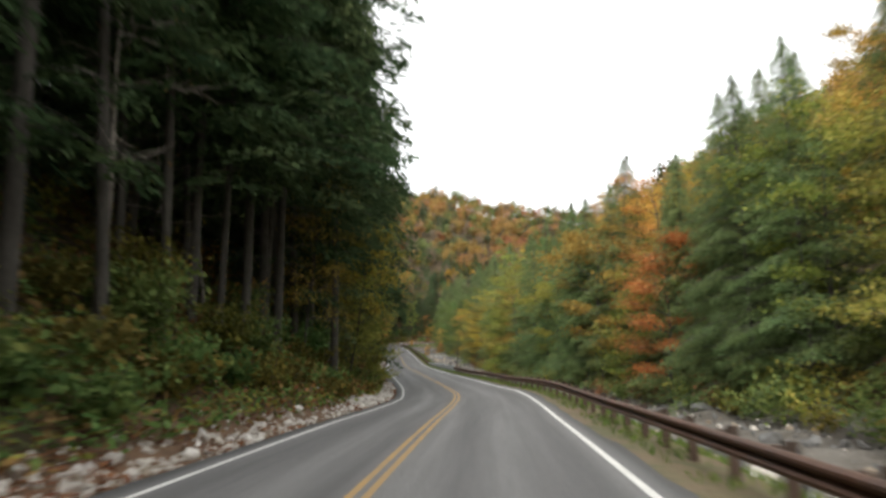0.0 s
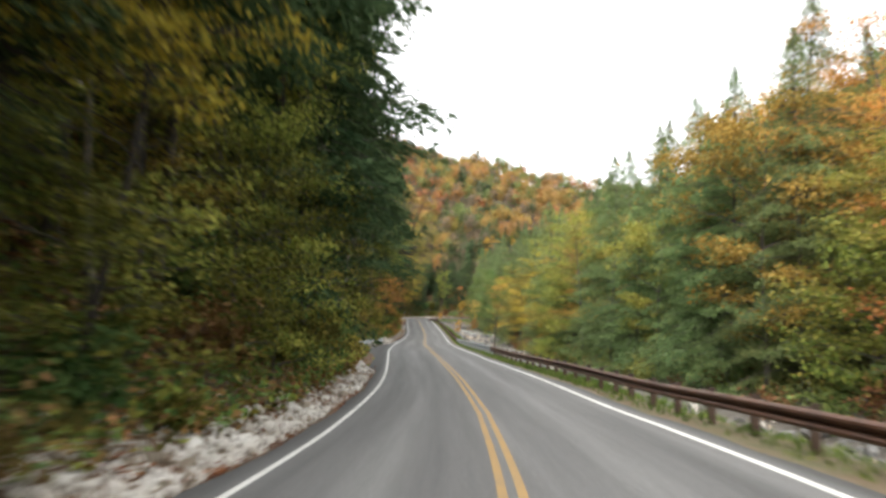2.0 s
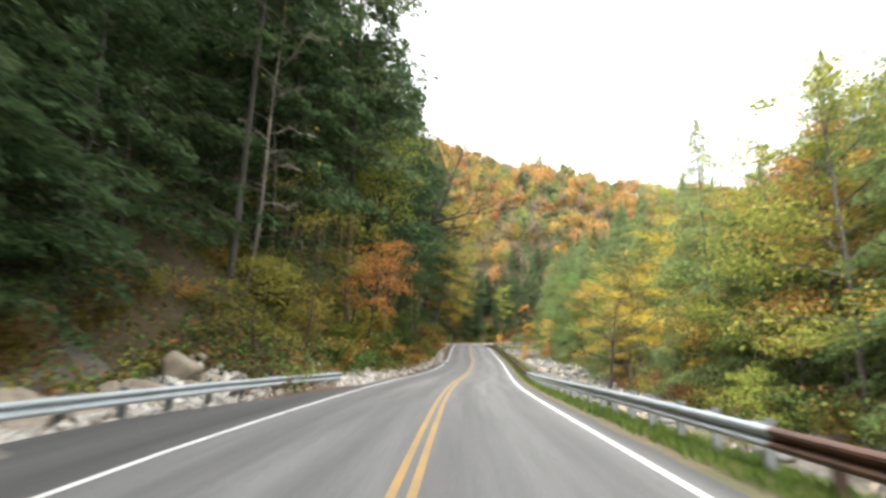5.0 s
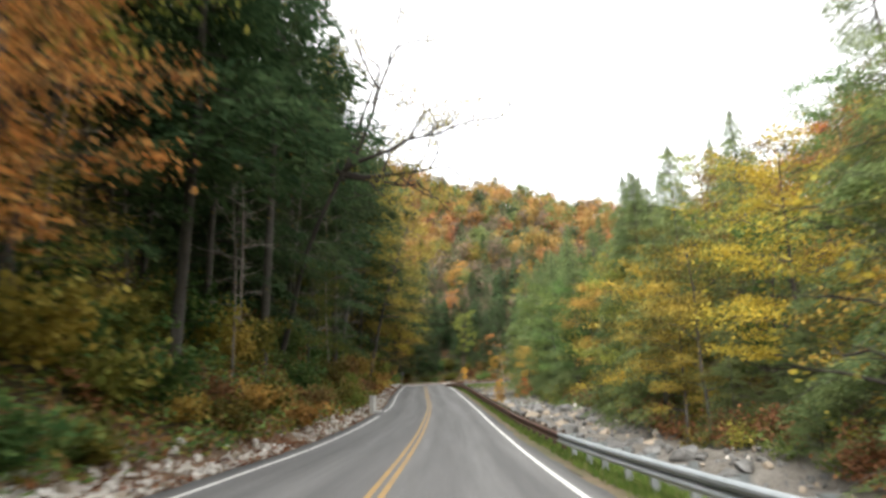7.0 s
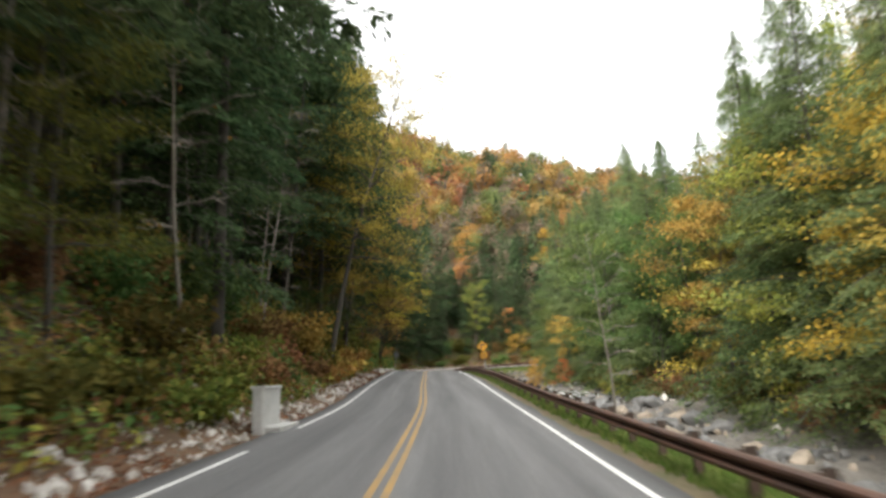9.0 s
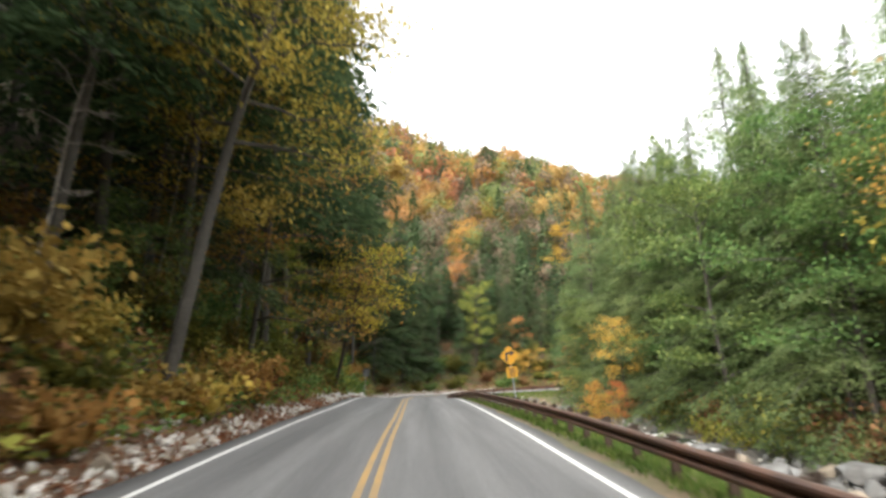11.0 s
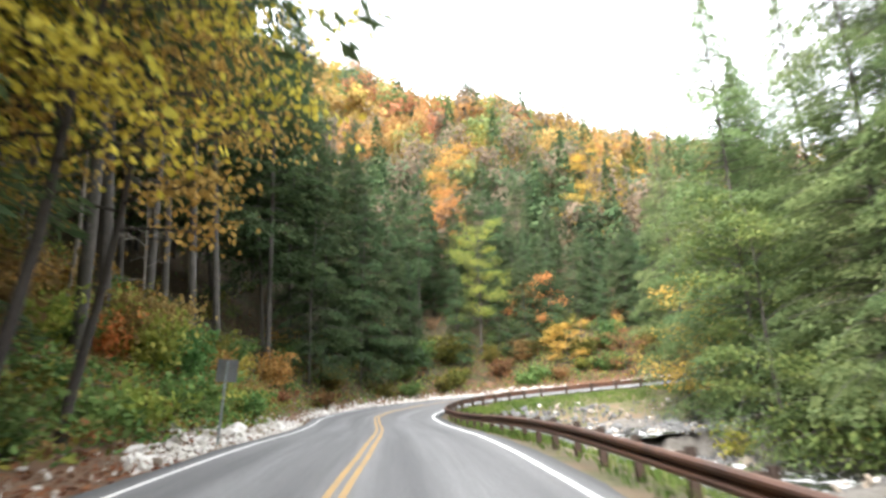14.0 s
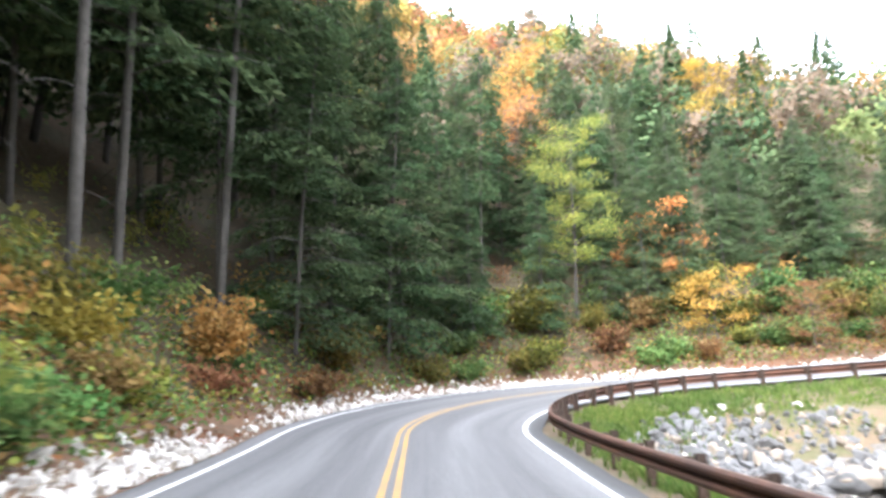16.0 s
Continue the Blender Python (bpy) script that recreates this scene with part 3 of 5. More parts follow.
def build_sign():
    p = road_at(107.4, 5.05)
    p[2] = float(ground_height([p[0]], [p[1]])[0]) - 0.05
    sign = thing("warning_sign", "yellow diamond right-turn warning sign on a leaning steel post", "road sign", m=Matrix.LocRotScale(tuple(p), Euler((0, radians(-7), radians(2))), None))
    post = i_post_mesh("post", 3.2, M["zinc_post"], 0.07, 0.05, 0.01)
    part_mesh("post", post, sign)

    def plate(name, pts, y, thick, mat, parent, label=""):
        bm = bmesh.new()
        front = [bm.verts.new((x, y, z)) for x, z in pts]
        face = bm.faces.new(front)
        r = bmesh.ops.extrude_face_region(bm, geom=[face])
        bmesh.ops.translate(bm, vec=(0, thick, 0), verts=[v for v in r["geom"] if isinstance(v, bmesh.types.BMVert)])
        bmesh.ops.recalc_face_normals(bm, faces=bm.faces)
        return part(name, bm, mat, parent, label)

    c, k, q = 2.74, 0.49, 0.06
    dia = [(0, c - k), (k, c), (0, c + k), (-k, c)]
    rounded = []
    for i, (x, z) in enumerate(dia):
        for o in (dia[i - 1], dia[(i + 1) % 4]):
            rounded.append((x + (o[0] - x) * q, z + (o[1] - z) * q))
    board = plate("diamond_plate", rounded, -0.05, 0.008, M["sign_yellow"], sign, "yellow diamond plate")
    border_out = [(x * 0.95, c + (z - c) * 0.95) for x, z in rounded]
    border_in = [(x * 0.91, c + (z - c) * 0.91) for x, z in rounded]
    n = len(rounded)
    v = [(x, -0.054, z) for x, z in border_out + border_in]
    part_mesh("border", mesh_of("border", v, [(i, (i + 1) % n, n + (i + 1) % n, n + i) for i in range(n)], M["sign_black"]), board, "thin black border line")
    arrow = [(-0.2, c - 0.24), (-0.1, c - 0.24), (-0.1, c + 0.04), (-0.07, c + 0.07), (0.05, c + 0.07), (0.05, c - 0.01), (0.27, c + 0.12), (0.05, c + 0.25), (0.05, c + 0.17), (-0.13, c + 0.17), (-0.2, c + 0.1)]
    plate("arrow", arrow, -0.058, 0.004, M["sign_black"], board, "black bent arrow turning to the right")
    c2 = 1.98
    low = plate("speed_plate", [(-0.25, c2 - 0.24), (0.25, c2 - 0.24), (0.25, c2 + 0.24), (-0.25, c2 + 0.24)], -0.05, 0.008, M["sign_yellow"], sign, "small yellow advisory speed plate")
    curve = bpy.data.curves.new("numerals", "FONT")
    curve.body, curve.size, curve.align_x, curve.extrude, curve.offset = "20", 0.33, "CENTER", 0.002, 0.008
    tmp = new("numerals_source", curve)
    me = bpy.data.meshes.new_from_object(tmp.evaluated_get(bpy.context.evaluated_depsgraph_get()))
    bpy.data.objects.remove(tmp)
    me.materials.clear()
    me.materials.append(M["sign_black"])
    num = part_mesh("numerals", me, low, "black numerals")
    num.matrix_basis = Matrix.LocRotScale((0, -0.056, c2 - 0.06), Euler((radians(90), 0, 0)), None)
    plate("unit_bar", [(-0.14, c2 - 0.17), (0.14, c2 - 0.17), (0.14, c2 - 0.125), (-0.14, c2 - 0.125)], -0.056, 0.003, M["sign_black"], low, "black bar of small lettering")


build_sign()


def build_sign_back():
    p = road_at(132.8, -4.2)
    z = float(ground_height([p[0]], [p[1]])[0]) - 0.05
    sign = thing("road_sign", "bare grey back of a square road sign on leaning post", "road sign", m=Matrix.LocRotScale((p[0], p[1], z), Euler((0, radians(6), radians(-6))), None))
    part_mesh("post", i_post_mesh("post", 2.45, M["zinc_post"], 0.06, 0.045, 0.01), sign)
    plate = part_mesh("sign_plate", block_mesh("sign_plate", M["sign_back"], 0.61, 0.006, 0.63), sign, "plain grey metal back of the plate")
    plate.location = (0, 0.04, 2.18)
    for h in (1.98, 2.38):
        bolt = part_mesh("bolt", block_mesh("bolt", M["zinc"], 0.03, 0.02, 0.03), sign)
        bolt.location = (0, 0.028, h)


build_sign_back()

# ---- concrete headwall by the culvert ----


def build_headwall():
    p, p2 = road_at(70.2, -3.95), road_at(71.2, -3.95)
    turn = math.atan2(p2[1] - p[1], p2[0] - p[0])
    wall = thing("headwall", "pale concrete culvert headwall on a slab among white stones", "headwall", m=Matrix.LocRotScale((p[0], p[1], p[2] - 0.1), Euler((0, 0, turn)), None))
    b = part_mesh("block", block_mesh("block", M["concrete"], 1.7, 0.3, 1.25), wall)
    b.location = (0, 0.2, 0.55)
    s = part_mesh("slab", block_mesh("slab", M["concrete"], 2.0, 0.55, 0.16), wall, "low concrete footing slab")
    s.location = (0.35, -0.08, 0.1)
    c = part_mesh("cap", block_mesh("cap", M["concrete"], 1.76, 0.36, 0.08), wall)
    c.location = (0, 0.2, 1.16)


build_headwall()

# ---- rocks ----


def hull_rock(seed, flat=0.7):
    r = np.random.RandomState(seed)
    bm = bmesh.new()
    for q in r.normal(size=(13, 3)):
        q = q / np.linalg.norm(q) * r.uniform(0.75, 1.0)
        bm.verts.new((q[0], q[1] * r.uniform(0.6, 1.0), q[2] * flat))
    bmesh.ops.convex_hull(bm, input=bm.verts[:])
    bmesh.ops.delete(bm, geom=[v for v in bm.verts if not v.link_faces], context="VERTS")
    bm.verts.ensure_lookup_table()
    bm.verts.index_update()
    v, f = np.array([w.co[:] for w in bm.verts]), [[w.index for w in q.verts] for q in bm.faces]
    bm.free()
    return v, f


def boulder_mesh(name, seed, mat, flat=0.7):
    bm = bmesh.new()
    bmesh.ops.create_icosphere(bm, subdivisions=3, radius=1.0)
    r = np.random.RandomState(seed)
    cuts = r.normal(size=(15, 3))
    cuts /= np.linalg.norm(cuts, axis=1, keepdims=True)
    lim = r.uniform(0.5, 0.82, 15)
    for v in bm.verts:
        p = np.array(v.co)
        for c, k in zip(cuts, lim):
            over = p @ c - k
            if over > 0:
                p = p - c * over * 0.96
        p *= 1.12 + 0.1 * noise.noise(Vector(p * 1.7) + Vector((seed, 0, 0))) + 0.05 * noise.noise(Vector(p * 5.5) + Vector((0, seed, 0)))
        v.co = (p[0], p[1] * 0.85, p[2] * flat)
    for f in bm.faces:
        f.smooth = True
    me = bpy.data.meshes.new(name)
    bm.to_mesh(me)
    bm.free()
    me.materials.append(mat)
    return me


ROCKS = [hull_rock(i) for i in range(8)]


def turned(v, r, size):
    e = Euler((r.uniform(0, 6.28), r.uniform(0, 6.28), r.uniform(0, 6.28))).to_matrix()
    return v @ np.array(e).T * size


def rubble(name, label, places, sizes, mats, seed, picks=None, sink=0.25):
    """Loose broken stones as one heap."""
    r = np.random.RandomState(seed)
    vs, fs, mi, n = [], [], [], 0
    for p, k in zip(places, sizes):
        v, f = ROCKS[r.randint(8)]
        q = turned(v, r, k)
        vs.append(q + p + np.array((0, 0, k * (0.6 - sink))))
        fs += [tuple(i + n for i in g) for g in f]
        mi += [r.choice(len(mats), p=picks)] * len(f)
        n += len(v)
    ob = new(name, mesh_of(name, np.concatenate(vs), fs, mats, mi))
    return tagged(ob, label, "stones", kind="stuff")


def on_ground(s, d):
    p = road_at(s, d)
    p[:, 2] = ground_height(p[:, 0], p[:, 1])
    return p


def verge_stones():
    r = np.random.RandomState(5)
    n = 16300
    s = r.uniform(-95, 215, n)
    s[15000:] = r.uniform(-40, -8, 1300)
    s[11500:15000] = r.uniform(128, 176, 3500)
    s[9600:10600], s[10600:11500] = r.uniform(24, 36, 1000), r.uniform(-50, -36, 900)
    wide = np.interp(s, [-95, -54, -48, -38, -12, 20, 26, 34, 40, 60, 72, 85, 126, 136, 165, 180], [0.6, 0.6, 0.95, 0.8, 0.65, 0.6, 1.2, 1.2, 0.6, 0.6, 0.8, 0.6, 0.6, 0.85, 0.75, 0.5]) + 0.22 * waves(s, s * 0, 23, 44)
    d = -(4.1 + np.abs(r.normal(0, 1, n)) * wide + np.interp(s, [-14, -2, 9, 17, 25, 122, 152], [0, 2.3, 2.6, 1.2, 0, 0, -0.25]))
    size = np.exp(r.normal(-2.55, 0.45, n)).clip(0.035, 0.27)
    keep = (waves(s, s * 0, 16, 41) + r.normal(0, 0.3, n) > np.interp(s, [-48, -40, -10, 0, 80, 95, 118, 128], [-0.75, -2.0, -2.0, -0.75, -0.75, -0.15, -0.15, -0.75])) & ~((s > 68.7) & (s < 71.6) & (d > -4.6))
    s, d, size = s[keep], d[keep], size[keep]
    p = on_ground(s, d)
    near = (s > 52) & (s < 78)
    pick = np.where(near)[0][:300]
    rest = np.setdiff1d(np.arange(len(s)), pick)
    rubble("verge_rubble", "white broken limestone lining the road edge", p[rest], size[rest], [M["white_rock"], M["tan_rock"]], 6, [0.85, 0.15])
    border = thing("stone_border", "row of broken white limestone along the asphalt edge", "stones")
    shapes = [mesh_of("stone", v, f, M["white_rock"] if i < 6 else M["tan_rock"]) for i, (v, f) in enumerate(ROCKS)]
    for k in pick:
        ob = part_mesh("stone", shapes[r.randint(8)], border)
        z = size[k]
        ob.matrix_basis = Matrix.LocRotScale((p[k, 0], p[k, 1], p[k, 2] + z * 0.35), Euler(tuple(r.uniform(0, 6.28, 3))), (z, z, z))


def creek_rocks():
    r = np.random.RandomState(9)
    n = 8600
    s = r.uniform(-70, 210, n)
    s[6400:] = r.uniform(140, 196, 2200)
    d = r.uniform(8.2, 20.5, n)
    d = np.where(s > 135, r.uniform(7.0, 20, n), d)
    s[5200:6400], d[5200:6400] = r.uniform(146, 174, 1200), r.uniform(6.3, 11.5, 1200)
    size = np.exp(r.normal(-1.6, 0.5, n)).clip(0.06, 0.55) * np.where(s > 138, 0.72, 1.0)
    inwater = (d > 11.5) & (d < 15.3)
    keep = ~inwater | (r.uniform(size=n) < np.where(s > 135, 0.6, 0.3))
    p = on_ground(s[keep], d[keep])
    rubble("creek_stones", "grey and pale stones strewn over the creek bed", p, size[keep], [M["grey_rock"], M["white_rock"], M["tan_rock"]], 10, [0.78, 0.08, 0.14])
    shapes = [boulder_mesh("boulder", 50 + i, M[("grey_rock", "grey_rock", "tan_rock", "grey_rock")[i % 4]], 0.55 + 0.05 * (i % 4)) for i in range(8)]
    blocks = [boulder_mesh("white_block", 70 + i, M["white_rock"], 0.8) for i in range(2)]
    m = 250
    s, d = r.uniform(-60, 30, m), r.uniform(9.3, 17.5, m)
    s[90:], d[90:] = r.uniform(28, 118, 160), r.uniform(8.7, 16, 160)
    s[:60], d[:60] = r.uniform(138, 185, 60), r.uniform(11, 20, 60)
    size = (r.uniform(0.3, 0.95, m) ** 1.2 + np.where(np.arange(m) < 90, 0.1, 0.02)) * np.where(np.arange(m) < 60, 0.62, 1.0)
    p = on_ground(s, d)
    for k in range(m):
        i = r.randint(8)
        ob = new("boulder", shapes[i])
        z = size[k]
        ob.matrix_basis = Matrix.LocRotScale((p[k, 0], p[k, 1], p[k, 2] + z * 0.2), Euler((0, 0, r.uniform(0, 6.28))), (z, z, z))
        tagged(ob, ("rounded grey boulder lying in the creek bed", "rounded grey boulder lying in the creek bed", "tan boulder lying in the creek bed", "grey boulder half buried in the creek bed")[i % 4], "boulder", "creek boulders")
    # large white blocks on the verge by the bend
    for q, e, z in ((137.6, -4.75, 0.42), (138.5, -4.9, 0.34), (136.6, -4.8, 0.28), (29.5, -4.9, 0.3), (31.2, -5.1, 0.34)):
        w = on_ground(np.array([q]), np.array([e]))[0]
        ob = new("white_block", blocks[int(q * 10) % 2])
        ob.matrix_basis = Matrix.LocRotScale((w[0], w[1], w[2] + z * 0.35), Euler((0.2, 0.1, q)), (z, z, z))
        tagged(ob, "large broken block of white limestone on the verge", "boulder", "verge blocks")
    # boulders of the gully on the hill side
    s, d, size = r.uniform(4, 16.5, 34), -np.interp(r.uniform(0, 1, 34), [0, 1], [7.8, 9.3]), r.uniform(0.4, 0.95, 34)
    p = on_ground(s, d)
    for k in range(34):
        i = (2, 6)[r.randint(2)]
        ob = new("boulder", shapes[i])
        z = size[k]
        ob.matrix_basis = Matrix.LocRotScale((p[k, 0], p[k, 1], p[k, 2] + z * 0.25), Euler((0, 0, r.uniform(0, 6.28))), (z, z, z))
        tagged(ob, "large tan and white boulder in the roadside gully", "boulder", "gully boulders")
    s, d = r.uniform(2, 18, 800), -r.uniform(6.6, 9.0, 800)
    rubble("gully_rubble", "white broken stone filling the roadside gully", on_ground(s, d), np.exp(r.normal(-1.8, 0.45, 800)).clip(0.08, 0.45), [M["white_rock"], M["tan_rock"]], 12, [0.8, 0.2])


verge_stones()
creek_rocks()

# ---- plants ----


def hemlock_proto(seed, height, bare, reach, density=1.0, leaf=1.0, cone=0.62, gap=0.17):
    """A hemlock: straight tapering trunk, drooping whorled branches with flat sprays of needles, dead twigs below."""
    r = np.random.RandomState(seed)
    wob = r.normal(0, 0.14, (2, 4))
    zt = np.linspace(-0.8, height, 12)
    path = np.stack([np.interp(zt, np.linspace(0, height, 4), wob[0]), np.interp(zt, np.linspace(0, height, 4), wob[1]), zt], 1)
    rad = np.maximum(0.0056 * height * (1 - np.clip(zt, 0, None) / height) ** 0.8 + 0.015, 0.02)
    wood = []
    C, A, N, L = [], [], [], []
    z = bare * height * 0.3
    while z < height * 0.985:
        fr = z / height
        alive = fr > bare
        k = (fr - bare) / (1 - bare)
        ln = reach * (1 - max(k, 0)) ** cone * r.uniform(0.55, 1.15) + 0.4 * min(1.0, 5 * (1 - k)) if alive else reach * r.uniform(0.2, 0.6)
        w = r.uniform(0, 6.28)
        base = np.array([np.interp(z, zt, path[:, 0]), np.interp(z, zt, path[:, 1]), z])
        out = np.array([math.cos(w), math.sin(w), 0])
        u = np.linspace(0, 1, 5)
        rise, droop = (r.uniform(0.1, 0.35) if alive else 0.05), r.uniform(0.25, 0.55) * ln
        bp = base + out * (u * ln)[:, None] + np.array([0, 0, 1]) * (rise * ln * u - droop * u ** 2)[:, None]
        wood.append(tube(bp, np.linspace(0.035 if alive else 0.02, 0.008, 5) * (0.6 + 0.4 * ln / reach), 3))
        if alive:
            m = int((7 + 31 * ln) * density)
            t = r.uniform(0.1, 1.0, m) ** 0.75
            side = np.where(r.uniform(size=m) < 0.5, -1.0, 1.0)
            across = np.array([-out[1], out[0], 0])
            spread = side * r.uniform(0.0, 0.5, m) * ln * (1.12 - t) ** 0.6
            c = np.stack([np.interp(t, u, bp[:, j]) for j in range(3)], 1) + across * spread[:, None]
            c[:, 2] -= np.abs(spread) * 0.4 + r.uniform(0, 0.35, m)
            a = out * 0.7 + across * (side * 0.8)[:, None] + np.array([0, 0, -0.5]) + r.normal(0, 0.35, (m, 3))
            C.append(c)
            A.append(a)
            N.append(np.array([0, 0, 0.7]) + out * 0.5 + r.normal(0, 0.55, (m, 3)))
            L.append(r.uniform(0.26, 0.56, m) * leaf * min(1.0, 0.5 + 0.8 * ln / reach))
        z += (gap * min(1.0, 0.28 + 0.9 * ln / reach) if alive else 0.6) * r.uniform(0.5, 1.5) * height / 20
    C, A, N, L = np.concatenate(C), np.concatenate(A), np.concatenate(N), np.concatenate(L)
    v, f = leaf_quads(C, A, N, L, L * r.uniform(0.2, 0.34, len(L)))
    wv, wf = join(wood)
    t = thing("hemlock", "tall dark green hemlock with drooping boughs", "tree", "forest hemlocks")
    tv, tf = tube(path, rad, 8)
    part_mesh("trunk", mesh_of("trunk", tv, tf, M["bark"], None, True), t)
    crown_part(t, v, f, wv, wf, M["hemlock"], M["bark"])
    return t


def crown_part(t, v, f, wv, wf, leaf_mat, wood_mat, name="crown"):
    """Leaves and the branches that bear them, as one crown."""
    allv = np.concatenate([v, wv])
    allf = [tuple(q) for q in f.tolist()] + [tuple(i + len(v) for i in q) for q in wf]
    idx = np.r_[np.zeros(len(f), int), np.ones(len(wf), int)]
    return part_mesh(name, mesh_of(name, allv, allf, [leaf_mat, wood_mat], idx), t)


def broadleaf_proto(seed, height, width, low, leaves, name="maple", leaf=0.26, bark="bark", lean=0.0, flat=0.35, thick=1.0):
    """A broad-leaved tree: bending trunk, forked limbs, twigs, and leaves in loose layered clumps."""
    r = np.random.RandomState(seed)
    u = np.linspace(0, 1, 9)
    bend = r.normal(0, 0.035 * height, 2) + np.array([lean * height, 0])
    path = np.stack([bend[0] * u ** 1.6 + 0.08 * np.sin(u * 9 + seed), bend[1] * u ** 1.6 + 0.08 * np.cos(u * 7 + seed), u * height * 0.86 - 0.4], 1)
    rad = 0.0105 * height * (1 - u * 0.86) * thick
    wood, ends = [], []
    nl = int(9 + height * 0.75)
    for i in range(nl):
        fr = low + (0.97 - low) * (i + r.uniform(0, 1)) / nl
        base = np.array([np.interp(fr, u, path[:, k]) for k in range(3)])
        w = i * 2.4 + r.uniform(-0.5, 0.5)
        k = (fr - low) / (1 - low)
        ln = width * (0.55 + 0.75 * math.sin(math.pi * min(0.95, k * 0.8 + 0.18))) * r.uniform(0.5, 1.1)
        up = 0.2 + 0.8 * k
        out = np.array([math.cos(w), math.sin(w), up])
        q = np.linspace(0, 1, 5)
        bp = base + out * (q * ln * 0.85)[:, None] + np.array([0, 0, -0.16 * ln]) * (q ** 2)[:, None] + r.normal(0, 0.06 * ln, (5, 3)) * q[:, None]
        r0 = np.interp(fr, u, rad) * 0.55
        wood.append(tube(bp, np.linspace(r0, 0.012, 5), 5))
        for j in range(int(4 + ln * 1.3)):
            t = r.uniform(0.25, 1)
            b0 = np.array([np.interp(t, q, bp[:, kk]) for kk in range(3)])
            w2 = w + r.normal(0, 0.9)
            l2 = ln * r.uniform(0.15, 0.42) + 0.2
            e = b0 + np.array([math.cos(w2), math.sin(w2), r.uniform(-0.15, 0.5)]) * l2
            wood.append(tube(np.stack([b0, (b0 + e) / 2 + r.normal(0, 0.06, 3), e]), [0.016, 0.011, 0.005], 3))
            ends.append(((b0 + e) / 2, l2))
            ends.append((e, l2))
    ends_c, ends_l = np.array([e[0] for e in ends]), np.array([e[1] for e in ends])
    weight = r.gamma(1.2, 1.0, len(ends))
    pick = r.choice(len(ends), max(leaves, 1), p=weight / weight.sum())
    n = len(pick)
    spread = (0.22 + 0.3 * ends_l[pick])[:, None]
    c = ends_c[pick] + r.normal(0, 1, (n, 3)) * spread * np.array([1, 1, flat])
    a = r.normal(0, 1, (n, 3)) + np.array([0, 0, -0.5])
    away = c - np.array([0, 0, height * 0.5])
    nrm = np.array([0, 0, 0.6]) + 0.5 * away / (np.linalg.norm(away, axis=1, keepdims=True) + 0.1) + r.normal(0, 0.55, (n, 3))
    L = leaf * r.uniform(0.55, 1.3, n)
    wv, wf = join(wood)
    t = thing(name, "autumn maple with golden leaves", "tree", "autumn trees")
    tv, tf = tube(path, rad, 8)
    part_mesh("trunk", mesh_of("trunk", tv, tf, M[bark], None, True), t)
    v, f = leaf_quads(c, a, nrm, L, L * 0.72)
    crown_part(t, v, f, wv, wf, M["gold"], M[bark])
    return t


def shrub_proto(seed, height, width, leaves, leaf=0.16):
    r = np.random.RandomState(seed)
    wood, ends = [], []
    for i in range(11):
        w, ln = r.uniform(0, 6.28), height * r.uniform(0.5, 1.0)
        lean = r.uniform(0.15, 0.9) * width / height
        q = np.linspace(0, 1, 4)
        bp = np.stack([math.cos(w) * lean * ln * q, math.sin(w) * lean * ln * q, ln * q - 0.25 * ln * lean * q ** 2 - 0.15], 1)
        wood.append(tube(bp, np.linspace(0.018, 0.005, 4), 3))
        for t in (0.4, 0.6, 0.8, 1.0):
            ends.append(np.array([np.interp(t, q, bp[:, k]) for k in range(3)]))
    ends = np.array(ends)
    c = ends[r.randint(0, len(ends), leaves)] + r.normal(0, 1, (leaves, 3)) * np.array([0.22, 0.22, 0.1]) * width * 0.7
    c[:, 2] = np.maximum(c[:, 2], 0.03)
    L = leaf * r.uniform(0.6, 1.4, leaves)
    v, f = leaf_quads(c, r.normal(0, 1, (leaves, 3)), np.array([0, 0, 1]) + r.normal(0, 0.5, (leaves, 3)), L, L * 0.7)
    wv, wf = join(wood[1:])
    t = thing("shrub", "leafy roadside shrub with green leaves", "shrub", "roadside shrubs")
    part_mesh("stem", mesh_of("stem", *wood[0], M["bark"]), t)
    crown_part(t, v, f, wv, wf, M["green"], M["bark"], "foliage")
    return t


USED = set()


def plant(proto, x, y, scale=1.0, turn=None, mat=None, label="", category="", lean=(0, 0), sink=0.0):
    """Sets a plant on the ground at x, y; the first use takes the pattern itself."""
    z = float(ground_height([x], [y])[0]) - sink
    turn = random.uniform(0, 6.28) if turn is None else turn
    sc = scale if isinstance(scale, tuple) else (scale, scale, scale)
    if proto.name in USED:
        ob = copy_thing(proto, Matrix.Identity(4))
    else:
        USED.add(proto.name)
        ob = proto
    ob.matrix_basis = Matrix.LocRotScale((x, y, z), Euler((lean[0], lean[1], turn)), sc)
    for c in (ob, *ob.children):
        if mat and c.name.split(".")[0] in ("crown", "foliage"):
            c.material_slots[0].link = "OBJECT"
            c.material_slots[0].material = M[mat]
    return tagged(ob, label, category)


